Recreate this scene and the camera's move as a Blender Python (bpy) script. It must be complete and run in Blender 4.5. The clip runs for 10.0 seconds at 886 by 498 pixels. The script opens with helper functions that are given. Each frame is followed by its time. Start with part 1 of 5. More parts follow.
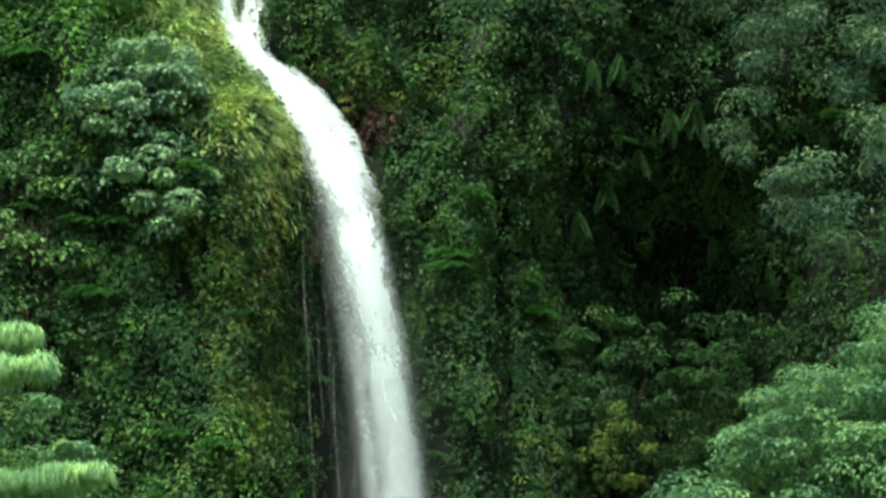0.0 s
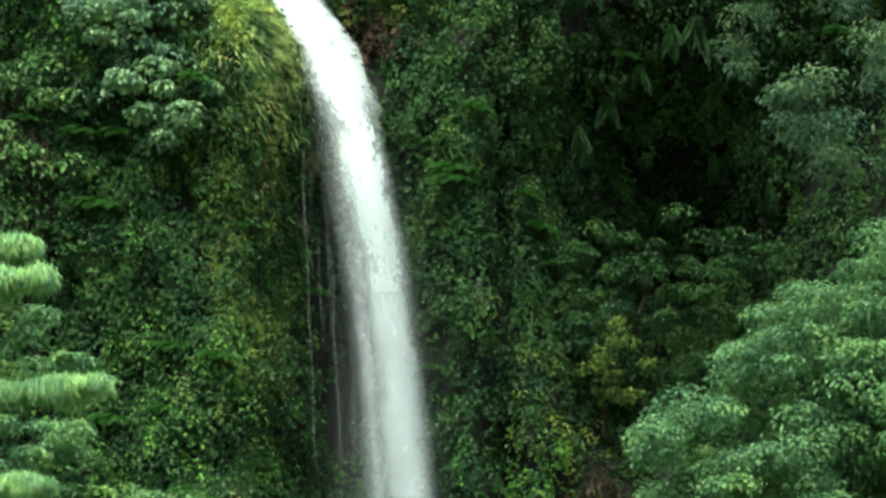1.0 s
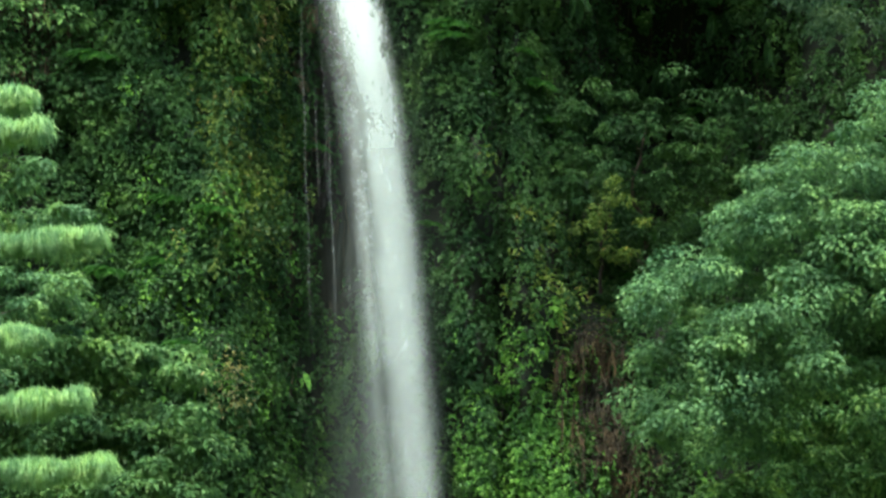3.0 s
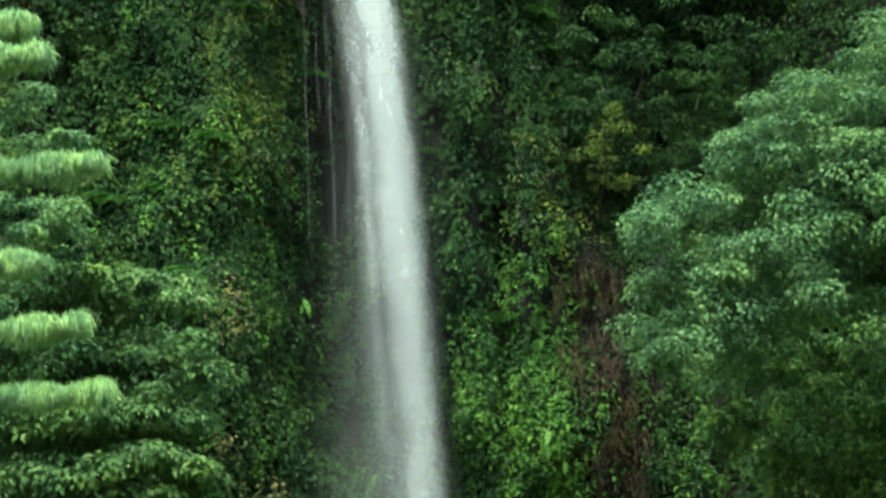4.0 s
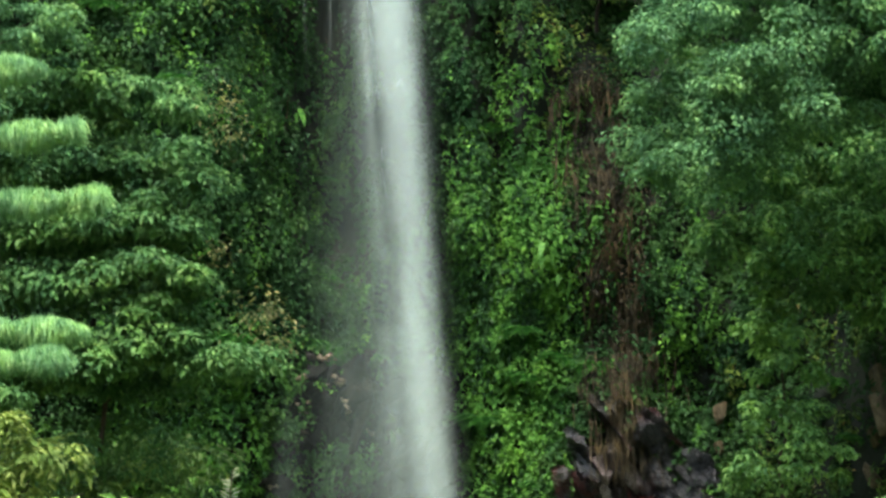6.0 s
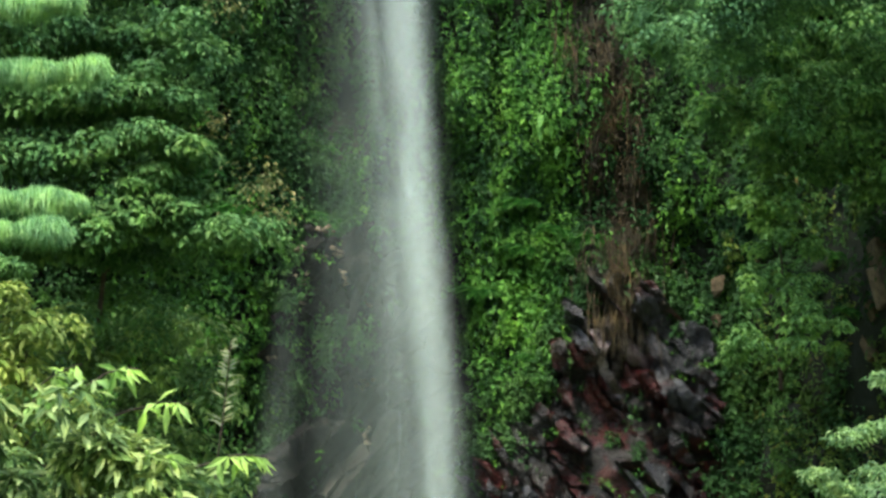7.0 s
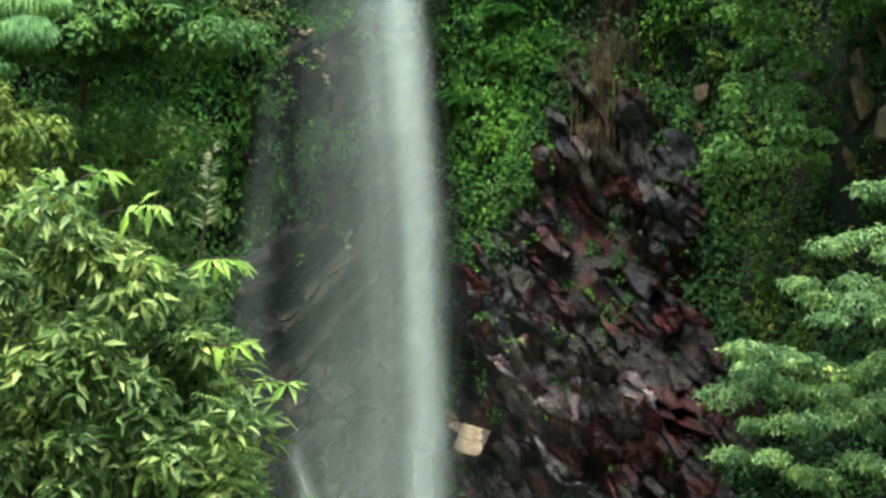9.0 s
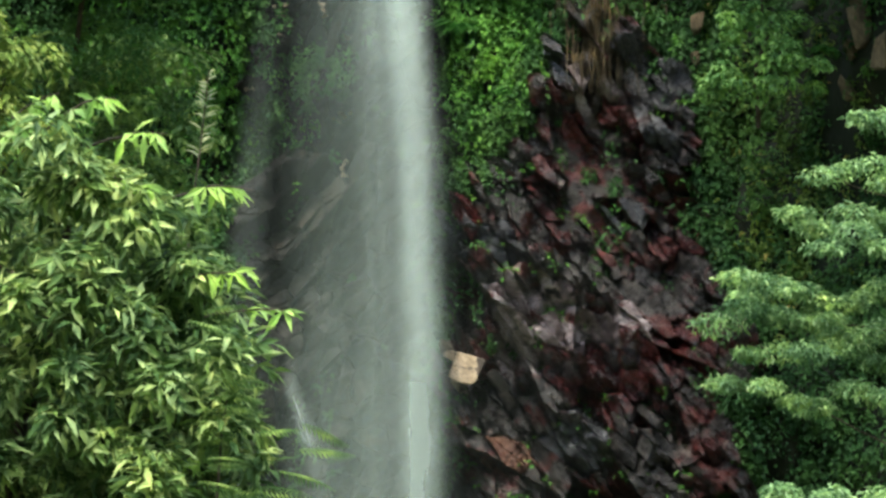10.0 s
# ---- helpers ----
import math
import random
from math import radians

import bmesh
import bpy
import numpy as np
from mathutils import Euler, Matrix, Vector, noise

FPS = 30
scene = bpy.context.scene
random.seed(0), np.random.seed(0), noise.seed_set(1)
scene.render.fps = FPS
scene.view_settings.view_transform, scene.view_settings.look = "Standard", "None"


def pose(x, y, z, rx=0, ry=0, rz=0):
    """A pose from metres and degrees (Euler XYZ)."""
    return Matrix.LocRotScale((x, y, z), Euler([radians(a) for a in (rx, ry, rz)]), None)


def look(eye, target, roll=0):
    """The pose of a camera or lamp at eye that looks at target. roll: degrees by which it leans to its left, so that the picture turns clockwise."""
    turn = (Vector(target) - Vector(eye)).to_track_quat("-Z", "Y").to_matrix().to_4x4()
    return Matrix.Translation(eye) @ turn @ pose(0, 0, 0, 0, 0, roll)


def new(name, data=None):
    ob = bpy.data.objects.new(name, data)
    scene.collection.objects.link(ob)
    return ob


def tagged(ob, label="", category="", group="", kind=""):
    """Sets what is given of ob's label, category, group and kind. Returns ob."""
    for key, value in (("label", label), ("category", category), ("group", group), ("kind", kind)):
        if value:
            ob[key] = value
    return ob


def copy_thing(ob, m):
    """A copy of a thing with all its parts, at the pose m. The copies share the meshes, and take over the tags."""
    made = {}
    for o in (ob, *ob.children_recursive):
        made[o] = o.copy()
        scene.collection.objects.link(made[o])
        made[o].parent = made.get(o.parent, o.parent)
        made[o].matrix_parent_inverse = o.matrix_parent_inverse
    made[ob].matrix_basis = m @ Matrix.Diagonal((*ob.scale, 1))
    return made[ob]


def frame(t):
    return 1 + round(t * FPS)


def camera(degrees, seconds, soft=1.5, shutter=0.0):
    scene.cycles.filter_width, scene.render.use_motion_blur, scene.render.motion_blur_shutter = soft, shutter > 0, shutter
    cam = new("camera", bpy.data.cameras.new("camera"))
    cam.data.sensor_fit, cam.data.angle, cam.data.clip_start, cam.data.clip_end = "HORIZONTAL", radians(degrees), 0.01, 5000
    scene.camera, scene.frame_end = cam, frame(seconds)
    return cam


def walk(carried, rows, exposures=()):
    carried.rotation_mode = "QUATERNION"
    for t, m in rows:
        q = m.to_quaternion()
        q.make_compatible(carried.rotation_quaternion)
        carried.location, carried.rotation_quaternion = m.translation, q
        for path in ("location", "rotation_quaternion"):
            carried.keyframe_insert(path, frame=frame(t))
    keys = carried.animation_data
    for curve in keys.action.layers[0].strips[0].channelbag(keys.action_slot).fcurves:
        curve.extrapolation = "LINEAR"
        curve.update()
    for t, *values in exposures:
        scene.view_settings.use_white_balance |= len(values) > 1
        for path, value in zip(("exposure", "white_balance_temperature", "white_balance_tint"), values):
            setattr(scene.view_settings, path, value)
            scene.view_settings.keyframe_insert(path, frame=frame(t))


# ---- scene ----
# The camera stands on a tripod at EYE and tilts down the fall: seconds, yaw, pitch, roll.
EYE = 1.6
cam = camera(16.0, 10.0, soft=2.75)
ROWS = [
    (0, 0.000, 21.064, -1.300),
    (0.5, 0.022, 20.232, -1.157),
    (1, 0.036, 19.499, -0.918),
    (1.5, 0.053, 18.743, -0.726),
    (2, 0.025, 18.059, -0.575),
    (2.5, 0.016, 17.522, -0.443),
    (2.7, 0.003, 17.263, -0.345),
    (3.8, -0.004, 15.894, -0.092),
    (4, -0.007, 15.563, -0.072),
    (4.5, -0.028, 14.599, -0.026),
    (5, -0.050, 13.745, 0.139),
    (5.2, -0.061, 13.455, 0.176),
    (6.3, -0.132, 11.502, 0.564),
    (6.5, -0.134, 11.049, 0.578),
    (7, -0.172, 9.792, 0.734),
    (7.5, -0.233, 8.676, 0.897),
    (8, -0.337, 7.728, 0.962),
    (8.5, -0.445, 6.984, 1.106),
    (9, -0.558, 6.262, 1.312),
    (9.5, -0.606, 5.691, 1.382),
    (10, -0.673, 4.964, 1.417),
]
EXPOSURE, KELVIN, TINT = 1.98, 6500, 4
walk(cam, [(t, pose(0, 0, EYE, 90 + pitch, 0, yaw) @ pose(0, 0, 0, 0, 0, roll)) for t, yaw, pitch, roll in ROWS], [(0.0, EXPOSURE, KELVIN, TINT), (10.0, EXPOSURE, KELVIN, TINT)])

# ---- light: bright haze overhead, soft sun from behind the camera ----
world = bpy.data.worlds.new("sky")
scene.world = world
world.use_nodes = True
wn = world.node_tree
sky = wn.nodes.new("ShaderNodeTexSky")
sky.sky_type = "NISHITA"
sky.sun_disc = False
sky.sun_elevation = radians(64)
sky.sun_rotation = radians(196)
sky.air_density, sky.dust_density, sky.ozone_density = 1.0, 3.0, 1.0
wn.nodes["Background"].inputs["Strength"].default_value = 0.15
wn.links.new(sky.outputs[0], wn.nodes["Background"].inputs["Color"])
sun = new("sun", bpy.data.lights.new("sun", "SUN"))
sun.data.energy, sun.data.angle, sun.data.color = 1.4, radians(28), (1.0, 0.97, 0.9)
sun.matrix_world = look((-8, -28, 60), (0, 0, 0))

# ---- materials ----


def shader(name):
    mat = bpy.data.materials.new(name)
    mat.use_nodes = True
    nt = mat.node_tree
    return mat, nt, nt.nodes["Principled BSDF"], nt.nodes["Material Output"]


def node(nt, kind, **values):
    n = nt.nodes.new("ShaderNode" + kind)
    for key, value in values.items():
        n.inputs[key.replace("_", " ")].default_value = value
    return n


def ramp(nt, source, stops):
    r = nt.nodes.new("ShaderNodeValToRGB")
    els = r.color_ramp.elements
    while len(els) < len(stops):
        els.new(0.5)
    for e, (p, c) in zip(els, stops):
        e.position, e.color = p, (*c, 1)
    nt.links.new(source, r.inputs[0])
    return r.outputs[0]


def mul(nt, a, b, how="MULTIPLY", fac=1.0):
    m = nt.nodes.new("ShaderNodeMix")
    m.data_type, m.blend_type = "RGBA", how
    m.inputs[0].default_value = fac
    for s, socket in ((a, m.inputs[6]), (b, m.inputs[7])):
        nt.links.new(s, socket)
    return m.outputs[2]


def foliage(name, dark, mid, light, patch=0.6, rough=0.5, through_leaf=0.25, dry=None, even=0.42):
    """Leaves: each takes its own tint, with broader patches of growth."""
    mat, nt, bsdf, out = shader(name)
    geo = nt.nodes.new("ShaderNodeNewGeometry")
    dark, light = (tuple((1 - even) * a + even * b for a, b in zip(c, mid)) for c in (dark, light))
    col = ramp(nt, geo.outputs["Random Per Island"], [(0.0, dark), (0.5, mid), (0.95, light)] + ([(1.0, dry)] if dry else []))
    tex = nt.nodes.new("ShaderNodeTexCoord")
    n = node(nt, "TexNoise", Scale=patch, Detail=3.0, Roughness=0.6)
    nt.links.new(tex.outputs["Object"], n.inputs["Vector"])
    tint = ramp(nt, n.outputs["Fac"], [(0.3, (0.4, 0.5, 0.55)), (0.5, (1, 1, 1)), (0.7, (1.45, 1.3, 1.0))])
    col = mul(nt, col, tint)
    clump = node(nt, "TexNoise", Scale=patch * 4.5, Detail=2.0, Roughness=0.5)
    nt.links.new(tex.outputs["Object"], clump.inputs["Vector"])
    col = mul(nt, col, ramp(nt, clump.outputs["Fac"], [(0.33, (0.58, 0.66, 0.7)), (0.5, (1, 1, 1)), (0.67, (1.4, 1.32, 1.15))]))
    nt.links.new(col, bsdf.inputs["Base Color"])
    bsdf.inputs["Roughness"].default_value = rough
    bsdf.inputs["Specular IOR Level"].default_value = 0.12
    tr = nt.nodes.new("ShaderNodeBsdfTranslucent")
    nt.links.new(col, tr.inputs["Color"])
    mix = nt.nodes.new("ShaderNodeMixShader")
    mix.inputs[0].default_value = through_leaf
    nt.links.new(bsdf.outputs[0], mix.inputs[1])
    nt.links.new(tr.outputs[0], mix.inputs[2])
    nt.links.new(mix.outputs[0], out.inputs["Surface"])
    return mat


def mineral(name, stops, scale=1.2, rough=(0.35, 0.8), bump=0.5, spread=0.35, moss=0.0, lay=0.0, stretch=1.0, stains=(), wet=0.3):
    """Stone, soil or bark: mottled at two scales, rough relief, each piece a little different."""
    mat, nt, bsdf, out = shader(name)
    tex = nt.nodes.new("ShaderNodeTexCoord")
    info = nt.nodes.new("ShaderNodeObjectInfo")
    shift = nt.nodes.new("ShaderNodeVectorMath")
    shift.operation = "ADD"
    nt.links.new(tex.outputs["Object"], shift.inputs[0])
    big = nt.nodes.new("ShaderNodeVectorMath")
    big.operation = "SCALE"
    big.inputs["Scale"].default_value = 37.0
    nt.links.new(info.outputs["Random"], big.inputs[0])
    nt.links.new(big.outputs[0], shift.inputs[1])
    grain = nt.nodes.new("ShaderNodeMapping")
    grain.inputs["Rotation"].default_value = (0, radians(lay), 0)
    grain.inputs["Scale"].default_value = (1 / stretch, 1, 1)
    nt.links.new(shift.outputs[0], grain.inputs[0])
    broad = node(nt, "TexNoise", Scale=scale, Detail=6.0, Roughness=0.65, Distortion=0.4)
    fine = node(nt, "TexNoise", Scale=scale * 9, Detail=5.0, Roughness=0.7)
    for n in (broad, fine):
        nt.links.new(grain.outputs[0], n.inputs["Vector"])
    col = ramp(nt, broad.outputs["Fac"], stops)
    col = mul(nt, col, ramp(nt, fine.outputs["Fac"], [(0.3, (0.45, 0.45, 0.48)), (0.55, (1, 1, 1)), (0.75, (1.5, 1.45, 1.4))]))
    col = mul(nt, col, ramp(nt, info.outputs["Random"], [(0.0, (1 - spread,) * 3), (1.0, (1 + spread,) * 3)]))
    for tone, size, level, soft_edge in stains:
        way = nt.nodes.new("ShaderNodeMapping")
        way.inputs["Rotation"].default_value = (0, radians(lay), 0)
        way.inputs["Scale"].default_value = (0.55, 1, 1)
        way.inputs["Location"].default_value = (level * 31, size * 7, 3)
        nt.links.new(tex.outputs["Object"], way.inputs[0])
        blot = node(nt, "TexNoise", Scale=size, Detail=6.0, Roughness=0.6, Distortion=0.6)
        nt.links.new(way.outputs[0], blot.inputs["Vector"])
        share = ramp(nt, blot.outputs["Fac"], [(level, (0, 0, 0)), (level + soft_edge, (1, 1, 1))])
        m = nt.nodes.new("ShaderNodeMix")
        m.data_type = "RGBA"
        nt.links.new(share, m.inputs[0])
        nt.links.new(col, m.inputs[6])
        nt.links.new(ramp(nt, fine.outputs["Fac"], [(0.3, tuple(0.4 * c for c in tone)), (0.7, tuple(1.4 * c for c in tone))]), m.inputs[7])
        col = m.outputs[2]
    if moss:
        geo = nt.nodes.new("ShaderNodeNewGeometry")
        sep = nt.nodes.new("ShaderNodeSeparateXYZ")
        nt.links.new(geo.outputs["Normal"], sep.inputs[0])
        add = nt.nodes.new("ShaderNodeMath")
        add.operation = "ADD"
        nt.links.new(sep.outputs["Z"], add.inputs[0])
        nt.links.new(broad.outputs["Fac"], add.inputs[1])
        face = ramp(nt, add.outputs[0], [(1.45 - moss, (0, 0, 0)), (1.7 - moss, (1, 1, 1))])
        m = nt.nodes.new("ShaderNodeMix")
        m.data_type = "RGBA"
        nt.links.new(face, m.inputs[0])
        nt.links.new(col, m.inputs[6])
        m.inputs[7].default_value = (0.035, 0.07, 0.015, 1)
        col = m.outputs[2]
    nt.links.new(col, bsdf.inputs["Base Color"])
    bsdf.inputs["Specular IOR Level"].default_value = wet
    rr = ramp(nt, fine.outputs["Fac"], [(0.3, (rough[0],) * 3), (0.7, (rough[1],) * 3)])
    nt.links.new(rr, bsdf.inputs["Roughness"])
    b = node(nt, "Bump", Strength=bump, Distance=0.12)
    nt.links.new(mul(nt, broad.outputs["Fac"], fine.outputs["Fac"], "ADD", 0.5), b.inputs["Height"])
    nt.links.new(b.outputs[0], bsdf.inputs["Normal"])
    return mat


def spray(name, density, streak, grain, edge=1.0, ragged=1.5, tint=(0.82, 0.94, 0.87), fine=0.8, swirl=0.35):
    """Falling water: white, broken into long streaks, thinning to nothing at the sides and ends of its UV strip."""
    mat, nt, bsdf, out = shader(name)
    uv = nt.nodes.new("ShaderNodeTexCoord")
    mp = nt.nodes.new("ShaderNodeMapping")
    mp.inputs["Scale"].default_value = (streak, grain, 1.0)
    nt.links.new(uv.outputs["UV"], mp.inputs[0])
    info = nt.nodes.new("ShaderNodeObjectInfo")
    mp2 = nt.nodes.new("ShaderNodeVectorMath")
    mp2.operation = "ADD"
    big = nt.nodes.new("ShaderNodeVectorMath")
    big.operation = "SCALE"
    big.inputs["Scale"].default_value = 53.0
    nt.links.new(info.outputs["Random"], big.inputs[0])
    nt.links.new(mp.outputs[0], mp2.inputs[0])
    nt.links.new(big.outputs[0], mp2.inputs[1])
    n = node(nt, "TexNoise", Scale=1.0, Detail=5.0, Roughness=0.62, Distortion=swirl)
    nt.links.new(mp2.outputs[0], n.inputs["Vector"])
    sep = nt.nodes.new("ShaderNodeSeparateXYZ")
    nt.links.new(uv.outputs["UV"], sep.inputs[0])

    def math(op, a, b=None, clamp=False):
        m = nt.nodes.new("ShaderNodeMath")
        m.operation, m.use_clamp = op, clamp
        for v, s in ((a, m.inputs[0]), (b, m.inputs[1])):
            if v is None:
                continue
            if isinstance(v, (int, float)):
                s.default_value = v
            else:
                nt.links.new(v, s)
        return m.outputs[0]

    grains = node(nt, "TexNoise", Scale=6.0, Detail=3.0, Roughness=0.7)
    nt.links.new(mp2.outputs[0], grains.inputs["Vector"])
    across = math("POWER", math("SINE", math("MULTIPLY", sep.outputs["X"], math_pi), None, True), edge)
    rough = math("ADD", math("MULTIPLY", math("SUBTRACT", n.outputs["Fac"], 0.5), ragged), math("MULTIPLY", math("SUBTRACT", grains.outputs["Fac"], 0.5), ragged * fine))
    attr = nt.nodes.new("ShaderNodeAttribute")
    attr.attribute_name = "body"
    full = math("MULTIPLY", math("ADD", math("MULTIPLY", across, 1.15), rough), math("MULTIPLY", across, density))
    dens = math("MULTIPLY", math("MINIMUM", full, 1.0), attr.outputs["Fac"], True)
    bsdf.inputs["Base Color"].default_value = (*tint, 1)
    bsdf.inputs["Roughness"].default_value = 0.6
    tl = nt.nodes.new("ShaderNodeBsdfTranslucent")
    tl.inputs["Color"].default_value = (*tint, 1)
    half = nt.nodes.new("ShaderNodeMixShader")
    half.inputs[0].default_value = 0.35
    nt.links.new(bsdf.outputs[0], half.inputs[1])
    nt.links.new(tl.outputs[0], half.inputs[2])
    clear = nt.nodes.new("ShaderNodeBsdfTransparent")
    mix = nt.nodes.new("ShaderNodeMixShader")
    nt.links.new(dens, mix.inputs[0])
    nt.links.new(clear.outputs[0], mix.inputs[1])
    nt.links.new(half.outputs[0], mix.inputs[2])
    nt.links.new(mix.outputs[0], out.inputs["Surface"])
    return mat


math_pi = math.pi
LEAF_CLIFF = foliage("creeper leaf", (0.02, 0.058, 0.018), (0.047, 0.115, 0.034), (0.085, 0.17, 0.055), patch=0.4, even=0.65)
LEAF_BRIGHT = foliage("bright creeper leaf", (0.055, 0.15, 0.026), (0.105, 0.255, 0.046), (0.17, 0.35, 0.075), patch=0.8, even=0.7)
LEAF_SPROUT = foliage("sprouting shrub leaf", (0.11, 0.24, 0.06), (0.19, 0.36, 0.095), (0.31, 0.52, 0.18), patch=1.0, even=0.2)
LEAF_FOOT = foliage("slope tree leaf", (0.06, 0.155, 0.05), (0.13, 0.28, 0.088), (0.25, 0.42, 0.15), patch=0.8)
LEAF_UNDER = foliage("dull olive leaf", (0.075, 0.155, 0.045), (0.175, 0.29, 0.085), (0.32, 0.43, 0.155), patch=0.8)
LEAF_OLIVE = foliage("olive creeper leaf", (0.055, 0.115, 0.022), (0.125, 0.205, 0.045), (0.22, 0.29, 0.075), dry=(0.28, 0.2, 0.075), even=0.5)
LEAF_BLUE = foliage("blue-green shrub leaf", (0.12, 0.225, 0.11), (0.2, 0.345, 0.175), (0.28, 0.43, 0.235), even=0.65)
LEAF_CANOPY = foliage("canopy leaf", (0.06, 0.145, 0.057), (0.12, 0.255, 0.1), (0.19, 0.345, 0.152), patch=0.8, even=0.5)
LEAF_MID = foliage("tree leaf", (0.045, 0.115, 0.038), (0.1, 0.22, 0.068), (0.195, 0.32, 0.12), even=0.5)
LEAF_NEAR = foliage("lance leaf", (0.038, 0.085, 0.024), (0.125, 0.215, 0.062), (0.35, 0.46, 0.185), patch=1.2, even=0.0)
LEAF_SHOOT = foliage("young leaf", (0.22, 0.42, 0.06), (0.33, 0.55, 0.11), (0.48, 0.66, 0.22), through_leaf=0.4)
LEAF_LAYER = foliage("layered tree leaf", (0.1, 0.19, 0.07), (0.185, 0.32, 0.12), (0.34, 0.49, 0.24), patch=1.2, even=0.1)
LEAF_AUTUMN = foliage("yellowing leaf", (0.1, 0.175, 0.034), (0.2, 0.285, 0.06), (0.38, 0.45, 0.13), even=0.15)
LEAF_DRY = foliage("withering leaf", (0.08, 0.115, 0.035), (0.17, 0.19, 0.07), (0.32, 0.29, 0.14))
PLUME = foliage("flower plume", (0.3, 0.35, 0.2), (0.45, 0.5, 0.3), (0.62, 0.65, 0.42))
LEAF_DARK = foliage("shaded tree leaf", (0.045, 0.1, 0.05), (0.09, 0.17, 0.085), (0.165, 0.26, 0.13))
NEEDLE = foliage("pine needle", (0.1, 0.235, 0.075), (0.175, 0.36, 0.13), (0.31, 0.52, 0.23), patch=1.5, even=0.1)
GRASS = foliage("ridge grass", (0.23, 0.38, 0.1), (0.36, 0.53, 0.17), (0.5, 0.61, 0.25), dry=(0.55, 0.4, 0.2))
STRAW = foliage("dry ridge grass", (0.2, 0.15, 0.06), (0.42, 0.3, 0.14), (0.58, 0.44, 0.24))
RUST = foliage("rusty withered growth", (0.05, 0.03, 0.02), (0.11, 0.068, 0.045), (0.22, 0.15, 0.1))
DEAD = foliage("dead creeper", (0.028, 0.024, 0.015), (0.065, 0.053, 0.033), (0.135, 0.112, 0.07), patch=1.0)
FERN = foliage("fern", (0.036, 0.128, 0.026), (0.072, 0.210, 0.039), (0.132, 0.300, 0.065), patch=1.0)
# darker, duller copy of the fern green: the hollow's shade is in the colour
FERN_SHADE = foliage("fern with painted shade", (0.03, 0.085, 0.028), (0.06, 0.15, 0.045), (0.1, 0.21, 0.065), patch=1.0)
BARK = mineral("bark", [(0.3, (0.035, 0.025, 0.018)), (0.7, (0.11, 0.085, 0.06))], 3.0, (0.8, 0.95))
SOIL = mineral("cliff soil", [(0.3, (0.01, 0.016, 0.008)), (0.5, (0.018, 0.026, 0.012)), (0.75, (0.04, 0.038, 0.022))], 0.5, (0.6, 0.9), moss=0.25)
ROCK_DARK = mineral("wet basalt", [(0.3, (0.006, 0.0055, 0.005)), (0.5, (0.022, 0.019, 0.016)), (0.75, (0.09, 0.08, 0.072))], 2.2, (0.14, 0.5), 1.0, moss=0.14, lay=-50, stretch=3.0, wet=0.5, stains=(((0.06, 0.011, 0.008), 1.1, 0.51, 0.06), ((0.15, 0.115, 0.1), 2.6, 0.61, 0.06)))
ROCK_SLATE = mineral("blue-grey slate", [(0.3, (0.01, 0.011, 0.012)), (0.5, (0.036, 0.037, 0.04)), (0.75, (0.13, 0.13, 0.135))], 2.4, (0.14, 0.5), 1.0, moss=0.08, lay=-58, stretch=3.5, wet=0.55, stains=(((0.03, 0.014, 0.012), 1.2, 0.56, 0.06),))
ROCK_ORANGE = mineral("orange stained slab", [(0.3, (0.04, 0.015, 0.009)), (0.5, (0.12, 0.045, 0.024)), (0.75, (0.28, 0.16, 0.1))], 2.2, (0.2, 0.55), 1.0, lay=-50, stretch=3.0, wet=0.45)
ROCK_OCHRE = mineral("weathered ochre outcrop", [(0.3, (0.06, 0.044, 0.022)), (0.55, (0.18, 0.136, 0.076)), (0.8, (0.34, 0.265, 0.165))], 1.6, (0.7, 0.95), 1.0, moss=0.2, lay=-75, stretch=2.0)
ROCK_WET = mineral("wet grey rock", [(0.3, (0.007, 0.0075, 0.006)), (0.5, (0.018, 0.0175, 0.015)), (0.75, (0.046, 0.042, 0.036))], 1.2, (0.6, 0.9), 0.6, moss=0.2, lay=50, stretch=2.5, spread=0.15, wet=0.12, stains=(((0.05, 0.04, 0.029), 0.9, 0.6, 0.12),))
ROCK_RED = mineral("red stained rock", [(0.3, (0.011, 0.004, 0.004)), (0.5, (0.055, 0.008, 0.007)), (0.75, (0.12, 0.017, 0.013))], 1.8, (0.14, 0.48), 1.0, spread=0.3, moss=0.06, lay=-50, stretch=3.5, wet=0.5, stains=(((0.011, 0.0095, 0.0095), 1.5, 0.53, 0.06), ((0.15, 0.095, 0.09), 2.6, 0.64, 0.05)))
ROCK_PINK = mineral("pink-grey slab", [(0.3, (0.08, 0.058, 0.057)), (0.5, (0.26, 0.205, 0.2)), (0.75, (0.5, 0.43, 0.42))], 2.2, (0.16, 0.5), 1.0, lay=-50, stretch=3.5, wet=0.5, stains=(((0.08, 0.014, 0.012), 1.8, 0.58, 0.05), ((0.02, 0.017, 0.018), 1.9, 0.59, 0.05)))
ROCK_TAN = mineral("tan rock", [(0.3, (0.17, 0.125, 0.07)), (0.5, (0.4, 0.305, 0.195)), (0.75, (0.6, 0.5, 0.36))], 2.6, (0.5, 0.9), 1.0, stains=(((0.09, 0.07, 0.055), 2.4, 0.54, 0.05),))
